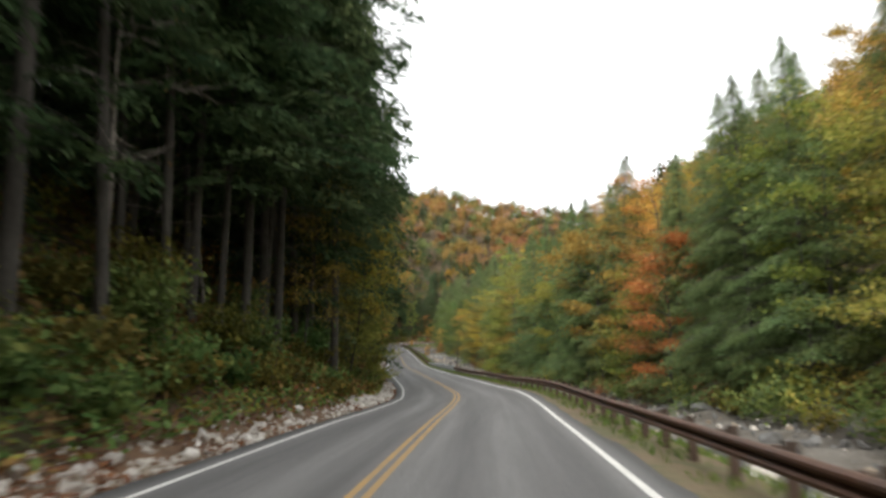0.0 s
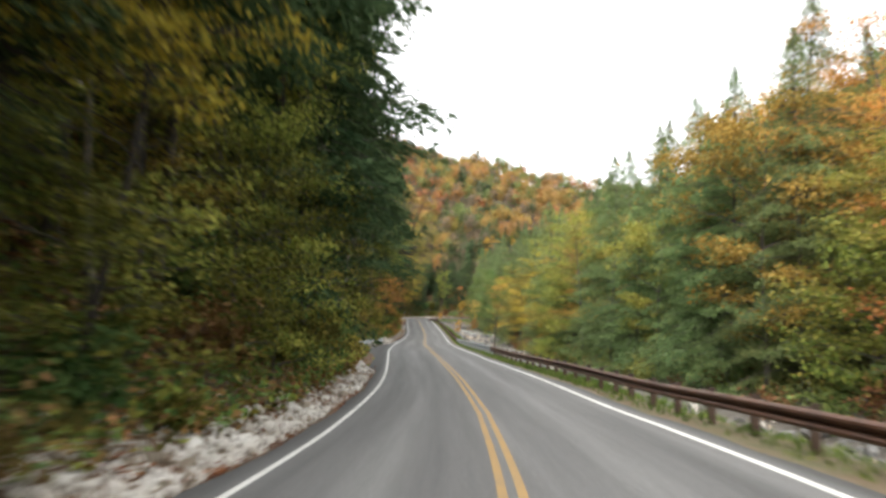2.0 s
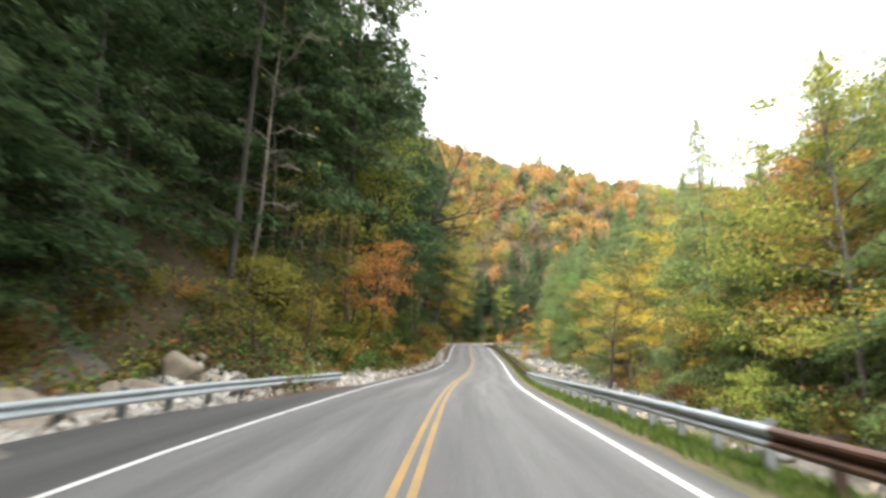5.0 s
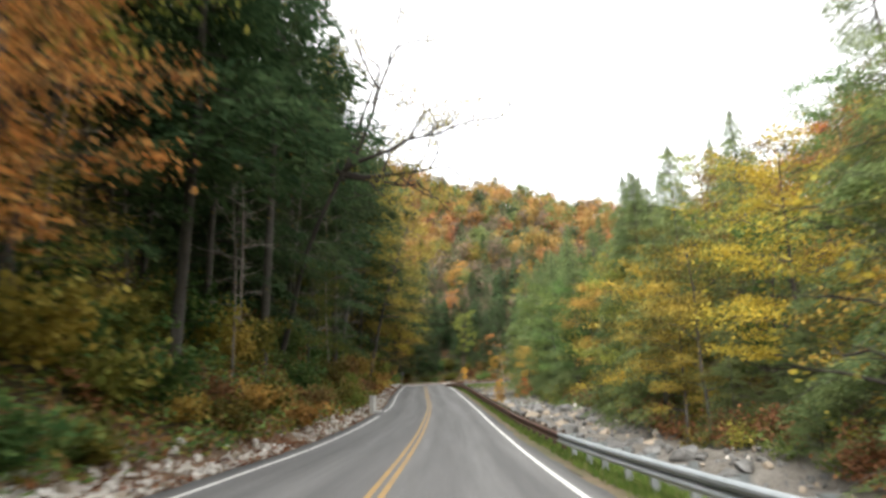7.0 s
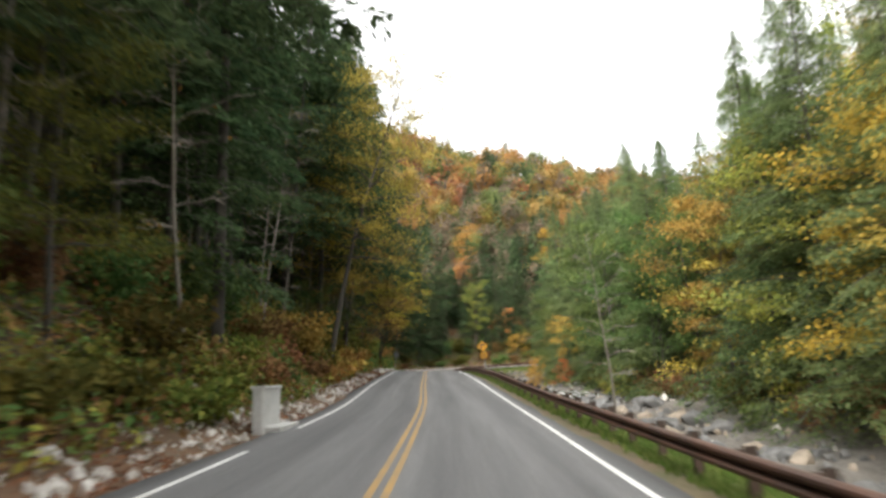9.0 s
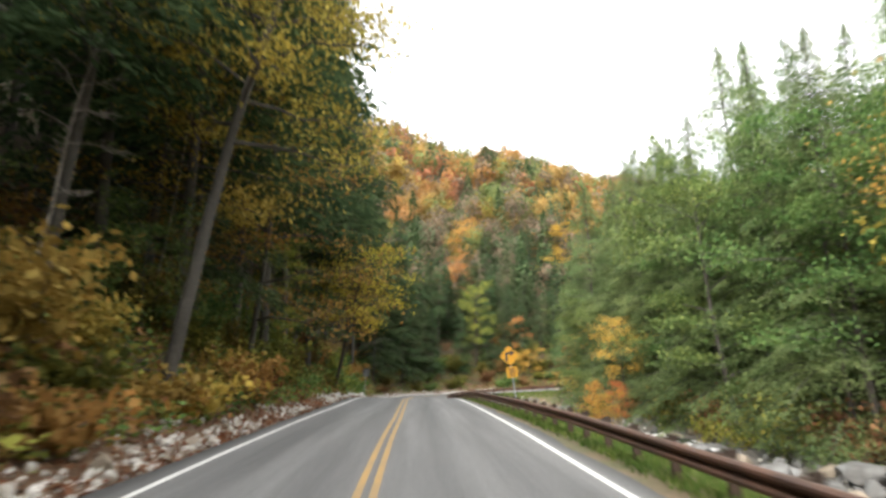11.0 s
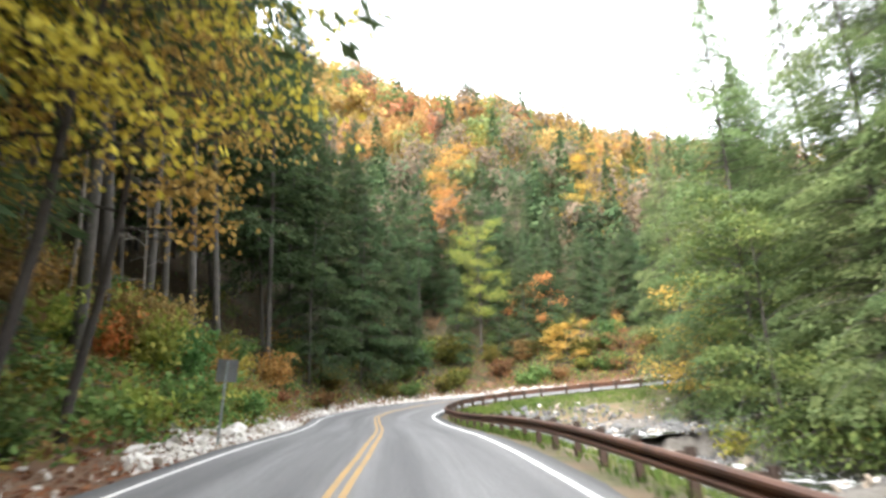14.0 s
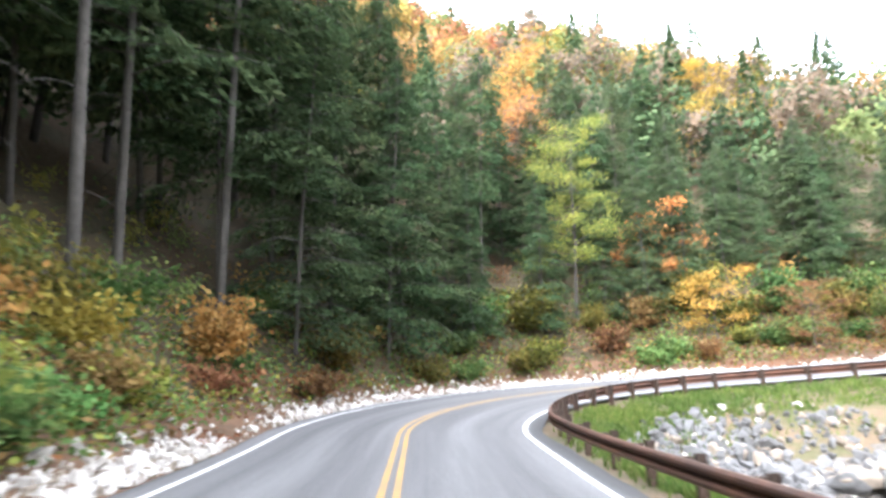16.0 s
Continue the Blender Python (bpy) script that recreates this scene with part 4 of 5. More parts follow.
HEM = [hemlock_proto(101, 24, 0.22, 4.4), hemlock_proto(102, 26, 0.36, 4.2), hemlock_proto(103, 19, 0.08, 4.0, 1.5, 0.75), hemlock_proto(104, 22, 0.04, 4.6, 1.5, 0.75)]
CREEK_HEM = [hemlock_proto(105, 21, 0.03, 5.2, 2.7, 0.46, 0.8, 0.12), hemlock_proto(106, 19, 0.02, 4.7, 2.7, 0.46, 0.85, 0.12)]
MAP = [broadleaf_proto(201, 14, 3.6, 0.18, 11500, leaf=0.155), broadleaf_proto(202, 17, 3.8, 0.24, 12500, leaf=0.15), broadleaf_proto(203, 9, 2.9, 0.14, 5200, leaf=0.18),
       broadleaf_proto(204, 12, 3.6, 0.2, 4800, leaf=0.14), broadleaf_proto(205, 6, 2.3, 0.15, 3200, leaf=0.16)]
THIN = broadleaf_proto(206, 9, 2.8, 0.45, 130, "thin_tree", 0.15, bark="dark_bark", thick=1.7)
BIG = broadleaf_proto(208, 27, 5.0, 0.36, 13000, leaf=0.17, lean=0.1, thick=0.8)
HIGH = broadleaf_proto(212, 11, 3.1, 0.48, 4600, leaf=0.16, bark="dark_bark", lean=0.1)
DEAD = broadleaf_proto(207, 11, 1.6, 0.3, 40, "bare_tree", 0.1, bark="pale_bark", thick=0.55)
SHR = [shrub_proto(301, 1.6, 1.6, 900), shrub_proto(302, 1.0, 1.4, 700), shrub_proto(303, 2.4, 2.0, 1300)]
LABELS = {"green": "green broad-leaved tree with dense leaves", "yellowgreen": "tree with yellow-green autumn leaves", "yellow": "maple with bright yellow autumn leaves",
          "gold": "golden-brown autumn maple with layered boughs", "orange": "maple with pale orange autumn leaves", "red": "maple with soft red autumn leaves",
          "russet": "half-bare tree with russet leaves", "olive": "tree with dull olive autumn leaves"}
SHRUB_LABELS = {k: v.replace("tree", "shrub").replace("maple", "shrub") for k, v in LABELS.items()}
SHRUB_LABELS["fern"] = "low bright green ferny shrub"


def maple(i, x, y, mat, scale=1.0, **k):
    return plant(MAP[i], x, y, scale, None, mat, LABELS[mat], **k)


# Creek-side hemlock, its needles coloured lighter to stand for the light on that bank.
def creek_hem(x, y, scale=1.0, i=None, **k):
    return plant(CREEK_HEM[random.randrange(2) if i is None else i], x, y, scale, None, "lit_hemlock", "hemlock with feathery boughs by the creek, sunlight put into its green", **k)


BACK_ROWS = []


def high(x, y, mat, scale=1.0, turn=0.0, **k):
    """A slender tree whose crown begins high up; turn 0 leans it over the road."""
    return plant(HIGH, x, y, scale, turn, mat, LABELS[mat] + " over a bare trunk", "tree", **k)


def forest():
    r = random.Random(77)

    def put(kind, s, d, sc, protos=HEM):
        p = road_at(s, d)
        x, y = float(p[0]), float(p[1])
        dist = float(nearest([x], [y])[1][0])
        if abs(dist) < abs(d) - 0.5:
            return
        coloured = kind not in ("hem", "back")
        if coloured and d < 0 and (s > 122 or s < -40 or (20 < s < 98 and int(s * 10) % 3)):
            # dark hemlocks alone line the last bend, and most of the hill side before it
            r.choice((0, 1, 2, 3)), r.uniform(0, 1), r.uniform(0, 1), r.uniform(0, 1)
            return
        if 52 < s < 65 and 17 < d < 23:
            # low growth only in front of the tall yellow maple
            sc *= 0.42
        if kind == "back":
            BACK_ROWS.append((x, y))
        elif kind == "hem":
            lean, k = (r.uniform(-0.05, 0.05), r.uniform(-0.05, 0.05)), sc * r.uniform(0.85, 1.15)
            if protos is CREEK_HEM:
                creek_hem(x, y, k, lean=lean)
            else:
                plant(protos[r.randrange(len(protos))], x, y, k, lean=lean)
        else:
            maple(r.choice((0, 1, 2, 3)), x, y, kind, sc * r.uniform(0.75, 1.1), lean=(r.uniform(-0.09, 0.09), r.uniform(-0.09, 0.09)))

    # hill side: deep hemlock wood, with maples along its edge
    # The rows before s = -80 stay unseen, added to shade the wood ahead.
    s = -118.0
    while s < 205:
        gully = -3 < s < 22
        bend = s > 132
        if gully:
            put("hem", s + r.uniform(-1.2, 1.2), -r.uniform(12.6, 14), 1.15, (HEM[0], HEM[3]))
            put("hem", s + r.uniform(-1.2, 1.2), -r.uniform(14.5, 16.5), 1.15, (HEM[0], HEM[1]))
        elif not bend:
            put("hem", s + r.uniform(-1.2, 1.2), -r.uniform(8.6, 11.8), 1.15, (HEM[0], HEM[3]) if s < -8 else (HEM[0], HEM[1], HEM[3]))
        elif s < 149:
            put("hem", s + r.uniform(-1.2, 1.2), -r.uniform(14.5, 17.5), 1.15, (HEM[0], HEM[1]))
            put("hem", s + r.uniform(-1.2, 1.2), -r.uniform(17.5, 23), 1.1, (HEM[0], HEM[3]))
        elif s < 183:
            k = float(np.interp(s, [149, 158, 163, 167, 183], [1.3, 1.15, 0.9, 0.5, 0.42]))
            for d0, d1, pick in ((13.5, 15.5, (HEM[0], HEM[1])), (15.5, 18, (HEM[0], HEM[1])), (18, 22, (HEM[3], HEM[0]))) if s < 159 else ((8.3, 10, (HEM[2], HEM[3])), (10, 13, (HEM[3], HEM[0])), (13, 17, (HEM[3], HEM[0])), (17, 22, (HEM[3], HEM[0]))):
                put("hem", s + r.uniform(-1.6, 1.6), -r.uniform(d0, d1), k, pick)
        else:
            for d0, d1, k in ((9, 12, 0.42), (12, 16, 0.42), (16, 20, 0.4)):
                put("hem", s + r.uniform(-1.6, 1.6), -r.uniform(d0, d1), k, (HEM[0], HEM[3], HEM[3]))
            if r.random() < 0.4:
                put(r.choice(("russet", "olive", "gold")), s + r.uniform(-1.6, 1.6), -r.uniform(8.5, 10), 0.55)
        if not bend and r.random() < 0.85:
            put("hem", s + r.uniform(-1.8, 1.8), -r.uniform(14, 19), 1.1)
        if s < -30:
            put("hem", s + r.uniform(-1.2, 1.2), -r.uniform(7.6, 9.5), 1.2, (HEM[0], HEM[1]))
        if s < 162:
            for d0, d1 in ((19, 25), (25, 32), (32, 40), (40, 50)):
                for k in range(2):
                    if r.random() < 0.62:
                        put("back", s + r.uniform(-1.8, 1.8), -r.uniform(d0, d1), 1.0)
        if r.random() < (0.05 if s < -30 else 0.3 if bend else 0.5 if 24 < s < 98 else 0.4) and not gully:
            put(r.choice(("gold", "orange", "yellowgreen") if bend else ("gold", "yellow", "yellowgreen", "yellow", "gold") if s > 98 else ("gold", "olive", "olive", "yellowgreen", "green", "russet", "gold")), s + r.uniform(-2, 2), -r.uniform(6.8, 9.2), 0.6)
        s += 3.6
    # creek side, mixed; hemlocks only towards the bend
    s = -78.0
    while s < 160:
        for d0, d1, n in ((18.6, 21, 0.85), (21, 25, 0.95), (25, 31, 0.9), (31, 38, 0.8), (38, 47, 0.7)):
            if r.random() < n:
                k = r.choice(("hem", "hem", "hem", "hem", "green", "green", "yellowgreen", "gold", "olive") if d0 < 24 else ("hem", "orange", "gold", "green", "yellow", "russet", "orange", "yellowgreen"))
                if s < 15 and d0 < 25:
                    k = r.choice(("hem", "hem", "hem", "green", "yellowgreen"))
                if s > 108 and d0 < 30:
                    k = r.choice(("hem", "hem", "hem", "green"))
                put(k, s + r.uniform(-2, 2), r.uniform(d0, d1), 1.1 if k == "hem" else 1.25, CREEK_HEM)
        s += 4.3


forest()
# marked trees
plant(THIN, 8.2, 36.5, 1.0, 0.6, "yellow", "slender forked tree with few yellow leaves", "tree")
maple(1, 19.6, 59, "yellow", (1.2, 1.2, 1.05))
high(17.7, 47.5, "orange", 0.95, 2.0)
maple(0, 17.6, 71, "gold", 0.95)
maple(0, 18.6, 94, "gold", 1.1)
maple(1, 18.5, 77, "yellow", 1.0)
maple(0, 18.2, -12, "gold", 1.45)
maple(0, 17.5, -30, "orange", 1.15)
high(15.2, 128, "orange", (0.62, 0.62, 0.85), 3.0)
maple(4, 13.8, 126.5, "orange", (0.4, 0.4, 0.6))
maple(4, 8.4, 112, "orange", (0.3, 0.3, 0.6))
maple(4, 8.2, 108.5, "orange", (0.28, 0.28, 0.5))
maple(4, 13.0, 28, "yellowgreen", 0.75)
maple(4, 20.0, 36.8, "yellowgreen", 0.8)
plant(DEAD, 4.9, 71, 0.62, 0.3, None, "bare slender dead tree behind the guard rail", "tree")
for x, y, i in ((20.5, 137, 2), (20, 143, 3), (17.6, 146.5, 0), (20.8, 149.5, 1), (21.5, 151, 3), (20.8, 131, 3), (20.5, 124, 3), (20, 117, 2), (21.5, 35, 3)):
    creek_hem(x, y, 1.2, i % 2)
for x, y, mat, i, sc in ((26, 197, "yellow", 0, 0.85), (23, 190, "gold", 2, 0.9)):
    maple(i, x, y, mat, sc)
high(4.4, 183, "orange", (0.75, 0.75, 1.3))
high(6.0, 193, "orange", (0.9, 0.9, 1.3))
plant(MAP[1], 6.6, 174.0, (0.66, 0.66, 0.86), None, "yellowgreen", "slim yellow-green tree among the dark hemlocks", "tree")
maple(4, 12.6, 176.0, "orange", (0.9, 0.9, 1.1))
maple(4, 14.4, 172.5, "orange", (0.75, 0.75, 0.75))
maple(2, 19.5, 171.5, "russet", 0.5)
maple(4, -8.9, 20.0, "yellowgreen", (0.85, 0.85, 0.72))
plant(DEAD, -11, 64.5, (1.5, 1.5, 1.55), 1.2, None, "pale leaning birch trunk on the wooded bank", "tree", lean=(0, 0.2))
high(-7.0, 124, "yellow", 1.15, lean=(0, 0.1))
high(-7.4, 127.5, "gold", 1.1, 0.8, lean=(0, 0.06))
plant(BIG, -7.6, 96, 0.95, 0.0, "gold", "tall half-bare maple with golden leaves leaning over the road", "tree", lean=(0, 0.13))
maple(1, -10.0, -24, "yellowgreen", 0.85)
maple(0, -8.2, -26.5, "yellowgreen", 0.7)
maple(2, -7.6, -20.5, "olive", 0.9)
maple(3, -8, 106, "gold", (1.2, 1.2, 1.3), lean=(0, 0.14))
maple(1, -9.5, 103, "gold", (1.1, 1.1, 1.3), lean=(0, 0.1))
creek_hem(18.8, 157.5, (0.95, 0.95, 1.05), 1)
maple(3, -9.8, -46, "gold", (0.6, 0.6, 1.05), lean=(0, 0.08))
maple(2, 19.5, 153, "gold", 1.15)
maple(2, 22.5, 156.5, "yellow", 1.1)
maple(3, -9.8, 28, "yellowgreen", 0.8, lean=(0, 0.08))
high(-7.0, 33.4, "orange", (0.6, 0.6, 0.82), lean=(0, 0.08))
high(-8.6, 36.5, "yellowgreen", (0.7, 0.7, 1.5), lean=(0, 0.14))
high(-7.8, -38.5, "yellow", (0.7, 0.7, 1.1), 0.0, lean=(0, 0.08))
maple(3, -8.2, -35.5, "yellowgreen", 0.72, lean=(0, 0.1))
maple(2, -7.4, -31.5, "olive", 0.8)
maple(4, -6.9, -28.5, "yellowgreen", 0.8)
maple(4, -7.8, -38.5, "olive", 0.7)
for x, y, i in ((2.5, 179, 3), (4.8, 177.5, 2), (9.4, 180.5, 3), (11.2, 184, 2), (13.4, 187.5, 3), (7.2, 185.5, 2), (9.8, 190, 3), (16, 189.5, 2), (11, 179, 2), (15.8, 181.5, 3), (19.5, 178.5, 2), (23, 177, 3), (26.5, 179.5, 2), (21.5, 184, 3), (25, 186, 2), (18.5, 194, 3)):
    plant(HEM[i], x, y, 0.46 + 0.012 * (int(x * 7) % 9))
for x, y, i in ((18, 198, 3), (22, 200, 2), (26, 202, 3), (30, 201, 2), (34, 203, 3), (24, 206, 0), (29, 207, 3), (38, 202, 2), (33, 208, 0)):
    plant(HEM[i], x, y, 0.42)
for x, y, mat in ((20, 202, "russet"), (32, 198, "gold"), (27.5, 204.5, "russet"), (37, 206, "orange")):
    maple(0, x, y, mat, 0.55)
for x, y, i, k in ((-14.5, -56, 0, 1.2), (-11.5, -49, 1, 1.2), (-10, -38, 0, 1.25), (-9, -28, 1, 1.25), (-8.6, -18, 0, 1.3), (-8.8, -8, 1, 1.25), (-9, 36, 1, 1.2), (-8.8, 47, 0, 1.2), (-8.8, 58, 1, 1.2), (-8.6, 77, 1, 1.2), (-8.9, 100, 0, 1.2), (-8.8, 111, 1, 1.2), (-9, 123, 0, 1.25)):
    plant(HEM[i], x, y, (k * 1.3, k * 1.3, k))


def overhanging_tree():
    """A tall half-bare tree whose crooked limbs reach over the road, with a few yellow leaves left."""
    r = np.random.RandomState(65)
    x, y = -9.2, 61.3
    z = float(ground_height([x], [y])[0])
    tree = thing("bare_tree", "tall half-bare tree reaching crooked limbs over the road", "tree", m=Matrix.Translation((x, y, z)))
    u = np.linspace(0, 1, 9)
    path = np.stack([3.6 * u ** 1.5 + 0.12 * np.sin(u * 8), 0.4 * np.sin(u * 5), u * 12.4 - 0.6], 1)
    tv, tf = tube(path, 0.2 * (1 - 0.45 * u), 8)
    part_mesh("trunk", mesh_of("trunk", tv, tf, M["dark_bark"], None, True), tree)
    wood, ends = [], []

    def limb(start, way, length, radius, depth):
        p, q, pts = np.array(start, float), np.array(way, float), [np.array(start, float)]
        q /= np.linalg.norm(q)
        for k in range(6):
            q = q + r.normal(0, 0.12 + 0.05 * depth, 3)
            q /= np.linalg.norm(q)
            p = p + q * length / 6
            pts.append(p.copy())
        wood.append(tube(np.array(pts), np.linspace(radius, radius * 0.3, 7), 6 if depth < 2 else 4))
        if depth >= 2:
            ends.extend(pts[2:])
        if depth < 3:
            for k in range((5, 5, 4)[depth]):
                i = 2 + k % 5
                side = np.cross(q, r.normal(0, 1, 3))
                limb(pts[i], q * 0.55 + side * 0.75 + np.array([0, 0, 0.15]), length * r.uniform(0.36, 0.58), radius * 0.42, depth + 1)

    top = path[-1]
    for way, length in (((0.62, 0.0, 0.8), 8.4), ((1.0, 0.1, 0.12), 6.6), ((0.3, 0.1, 1.0), 8.6), ((0.85, -0.25, 0.5), 7.5), ((-0.4, 0.5, 0.9), 6.0), ((0.9, 0.2, -0.25), 4.6)):
        limb(top - np.array([0, 0, r.uniform(0, 0.8)]), way, length, 0.16, 0)
    ends = np.array(ends)
    n = 5200
    c = ends[r.randint(0, len(ends), n)] + r.normal(0, 0.25, (n, 3))
    L = 0.15 * r.uniform(0.6, 1.3, n)
    v, f = leaf_quads(c, r.normal(0, 1, (n, 3)), np.array([0, 0, 0.6]) + r.normal(0, 0.6, (n, 3)), L, L * 0.7)
    crown_part(tree, v, f, *join(wood), M["gold"], M["dark_bark"])


overhanging_tree()


def wood_edge():
    """Hemlocks with low boughs near the road, and slender pale trunks leaning out of the wood."""
    r = random.Random(57)
    for s, d, k in ((-58, -8.6, 1.15), (-51, -8.0, 1.2), (-44, -7.4, 1.3), (-37, -10.5, 1.3), (-30, -10.2, 1.3), (-23, -7.4, 1.3), (-16, -7.4, 1.25), (-9, -8.2, 1.1)):
        p = road_at(s, d)
        plant(HEM[r.randrange(2)], float(p[0]), float(p[1]), (k * 1.15, k * 1.15, k * 1.05), lean=(r.uniform(-0.04, 0.04), r.uniform(0.0, 0.05)), label="dark hemlock with boughs hanging by the road")
    for s, d, i, k in ((115, -7.8, 0, 1.35), (121, -7.4, 0, 1.5), (148.5, -9.4, 1, 1.3), (152.5, -9.0, 1, 1.3), (156.8, -8.6, 1, 1.2), (158.5, -7.4, 3, 0.8), (162, -7.2, 3, 0.7), (165.5, -7.6, 2, 0.5), (168.5, -8.4, 3, 0.42), (186, -9.5, 2, 0.4), (191, -9.2, 3, 0.4), (176, -14, 3, 0.42), (189, -14, 3, 0.4), (195, -11, 3, 0.4), (127, -7.7, 0, 1.4), (133.5, -8.2, 1, 1.4), (137, -9.2, 0, 1.45), (140, -10.4, 1, 1.35), (146, -11.2, 1, 1.35), (151, -12, 1, 1.35), (155, -11.5, 0, 1.35), (159, -10.5, 0, 1.15), (163, -10, 3, 0.95), (167, -12, 1, 0.62), (170, -14, 1, 0.6)):
        p = road_at(s, d)
        plant(HEM[i], float(p[0]), float(p[1]), (k, k, k * 1.08), lean=(r.uniform(-0.04, 0.04), r.uniform(0.0, 0.05)), label="tall dark hemlock standing close to the road")
    s = -70.0
    while s < 150:
        if not -3 < s < 22:
            p = road_at(s + r.uniform(-2, 2), -r.uniform(7.2, 10.5) - (2.5 if s > 132 else 0))
            k = r.uniform(0.85, 1.5)
            plant(DEAD, float(p[0]), float(p[1]), (k, k, k * 1.2), None, None, "slender grey trunk leaning out of the wood, nearly bare", "tree", lean=(r.uniform(-0.12, 0.12), r.uniform(-0.05, 0.25)))
        s += 5.5


wood_edge()


def shrubs():
    r = random.Random(31)
    s = -88.0
    while s < 200:
        for a0, a1 in ((5.6, 7.2), (7.2, 9.6)):
            if not (-3 < s < 25 and a0 < 9.5):
                p = road_at(s + r.uniform(-1, 1), -r.uniform(a0, a1))
                mat = r.choice(("green", "fern", "olive", "yellowgreen", "russet", "gold", "fern", "olive", "russet", "green"))
                if s < -15:
                    mat = r.choice(("green", "olive", "fern", "olive", "green", "green", "russet"))
                if 26 < s < 62:
                    mat = r.choice(("gold", "olive", "gold", "yellowgreen", "green", "russet"))
                if 88 < s < 127:
                    mat = r.choice(("olive", "russet", "olive", "green", "gold"))
                if s >= 156:
                    mat = r.choice(("olive", "green", "olive", "green", "russet", "fern"))
                if 127 <= s < 156:
                    mat = r.choice(("fern", "yellowgreen", "olive", "green", "gold", "russet", "fern"))
                i = r.choice((0, 1, 1) if a0 < 6 else (0, 1, 2, 2))
                plant(SHR[i], float(p[0]), float(p[1]), r.uniform(0.9, 1.6), None, mat, SHRUB_LABELS[mat], "shrub")
        if 132 < s < 148:
            for a0 in (8.4, 9.8, 11.4):
                p = road_at(s + r.uniform(-1, 1), -a0 - r.uniform(0, 1.3))
                mat = r.choice(("fern", "yellowgreen", "gold", "olive", "orange", "fern", "russet"))
                plant(SHR[r.choice((0, 1, 2))], float(p[0]), float(p[1]), r.uniform(0.9, 1.5), None, mat, SHRUB_LABELS[mat], "shrub")
        s += 2.05


def verge_ferns():
    """Bright green ferny clumps behind the white stones."""
    r = random.Random(97)
    for s, d in ((26.5, -6.3), (28.0, -5.9), (29.3, -6.5), (30.4, -5.8), (31.6, -6.4), (33.0, -5.9), (34.6, -6.3), (36.5, -6.0), (139.5, -5.9), (141.5, -6.3), (143.4, -5.8), (145.2, -6.2), (112, -5.7), (115.5, -6.1)):
        p = road_at(s, d)
        plant(SHR[r.choice((0, 1))], float(p[0]), float(p[1]), r.uniform(0.8, 1.1), None, "fern", SHRUB_LABELS["fern"], "shrub")


def joined_brush():
    """Brush that is too dense to tell apart, on both banks."""
    r = random.Random(43)
    kinds = ["green", "olive", "yellowgreen", "russet", "fern", "gold"]
    quads, idx = [], []
    srcs = []
    for o in SHR:
        me = next(k for k in o.children if k.name.startswith("foliage")).data
        co = np.zeros(len(me.vertices) * 3)
        me.vertices.foreach_get("co", co)
        n = int(sum(1 for q in me.polygons if q.material_index == 0)) * 4
        srcs.append(co.reshape(-1, 3)[:n])
    spots = []
    s = -88.0
    while s < 205:
        for a0, a1 in ((9.6, 12), (12, 15), (15, 19)):
            if r.random() < (1.0 if 0 < s < 21 else 0.8):
                a0 = max(a0, 10.4) if 0 < s < 21 else a0
                spots.append((s + r.uniform(-1, 1), -r.uniform(a0, a1), 1.0))
        if s < 145:
            for d0, d1 in ((17.4, 19), (19, 22)):
                if r.random() < 0.85:
                    spots.append((s + r.uniform(-1, 1), r.uniform(d0, d1), 1.35))
        s += 1.9
    for s, d, k in spots:
        p = road_at(s, d)
        z = float(ground_height([p[0]], [p[1]])[0])
        v = srcs[r.choice((0, 2, 2))]
        v = v.reshape(-1, 4, 3)[::5 if d < -12 else 3].reshape(-1, 3)
        w, q = r.uniform(0, 6.28), k * r.uniform(0.7, 1.25)
        R = np.array([[math.cos(w), -math.sin(w), 0], [math.sin(w), math.cos(w), 0], [0, 0, 1]])
        quads.append(v @ R.T * q + np.array([p[0], p[1], z]))
        idx.append(np.full(len(v) // 4, r.choice((0, 2, 4, 4, 5)) if d < 0 and 127 < s < 163 else r.randrange(6) if d < 0 else r.choice((0, 0, 1, 2, 3))))
    V = np.concatenate(quads)
    me = mesh_of("brush", V, np.arange(len(V)).reshape(-1, 4), [M[k] for k in kinds], np.concatenate(idx))
    tagged(new("brush", me), "dense mixed brush on the wooded banks", "brush", kind="stuff")


shrubs()
verge_ferns()
joined_brush()


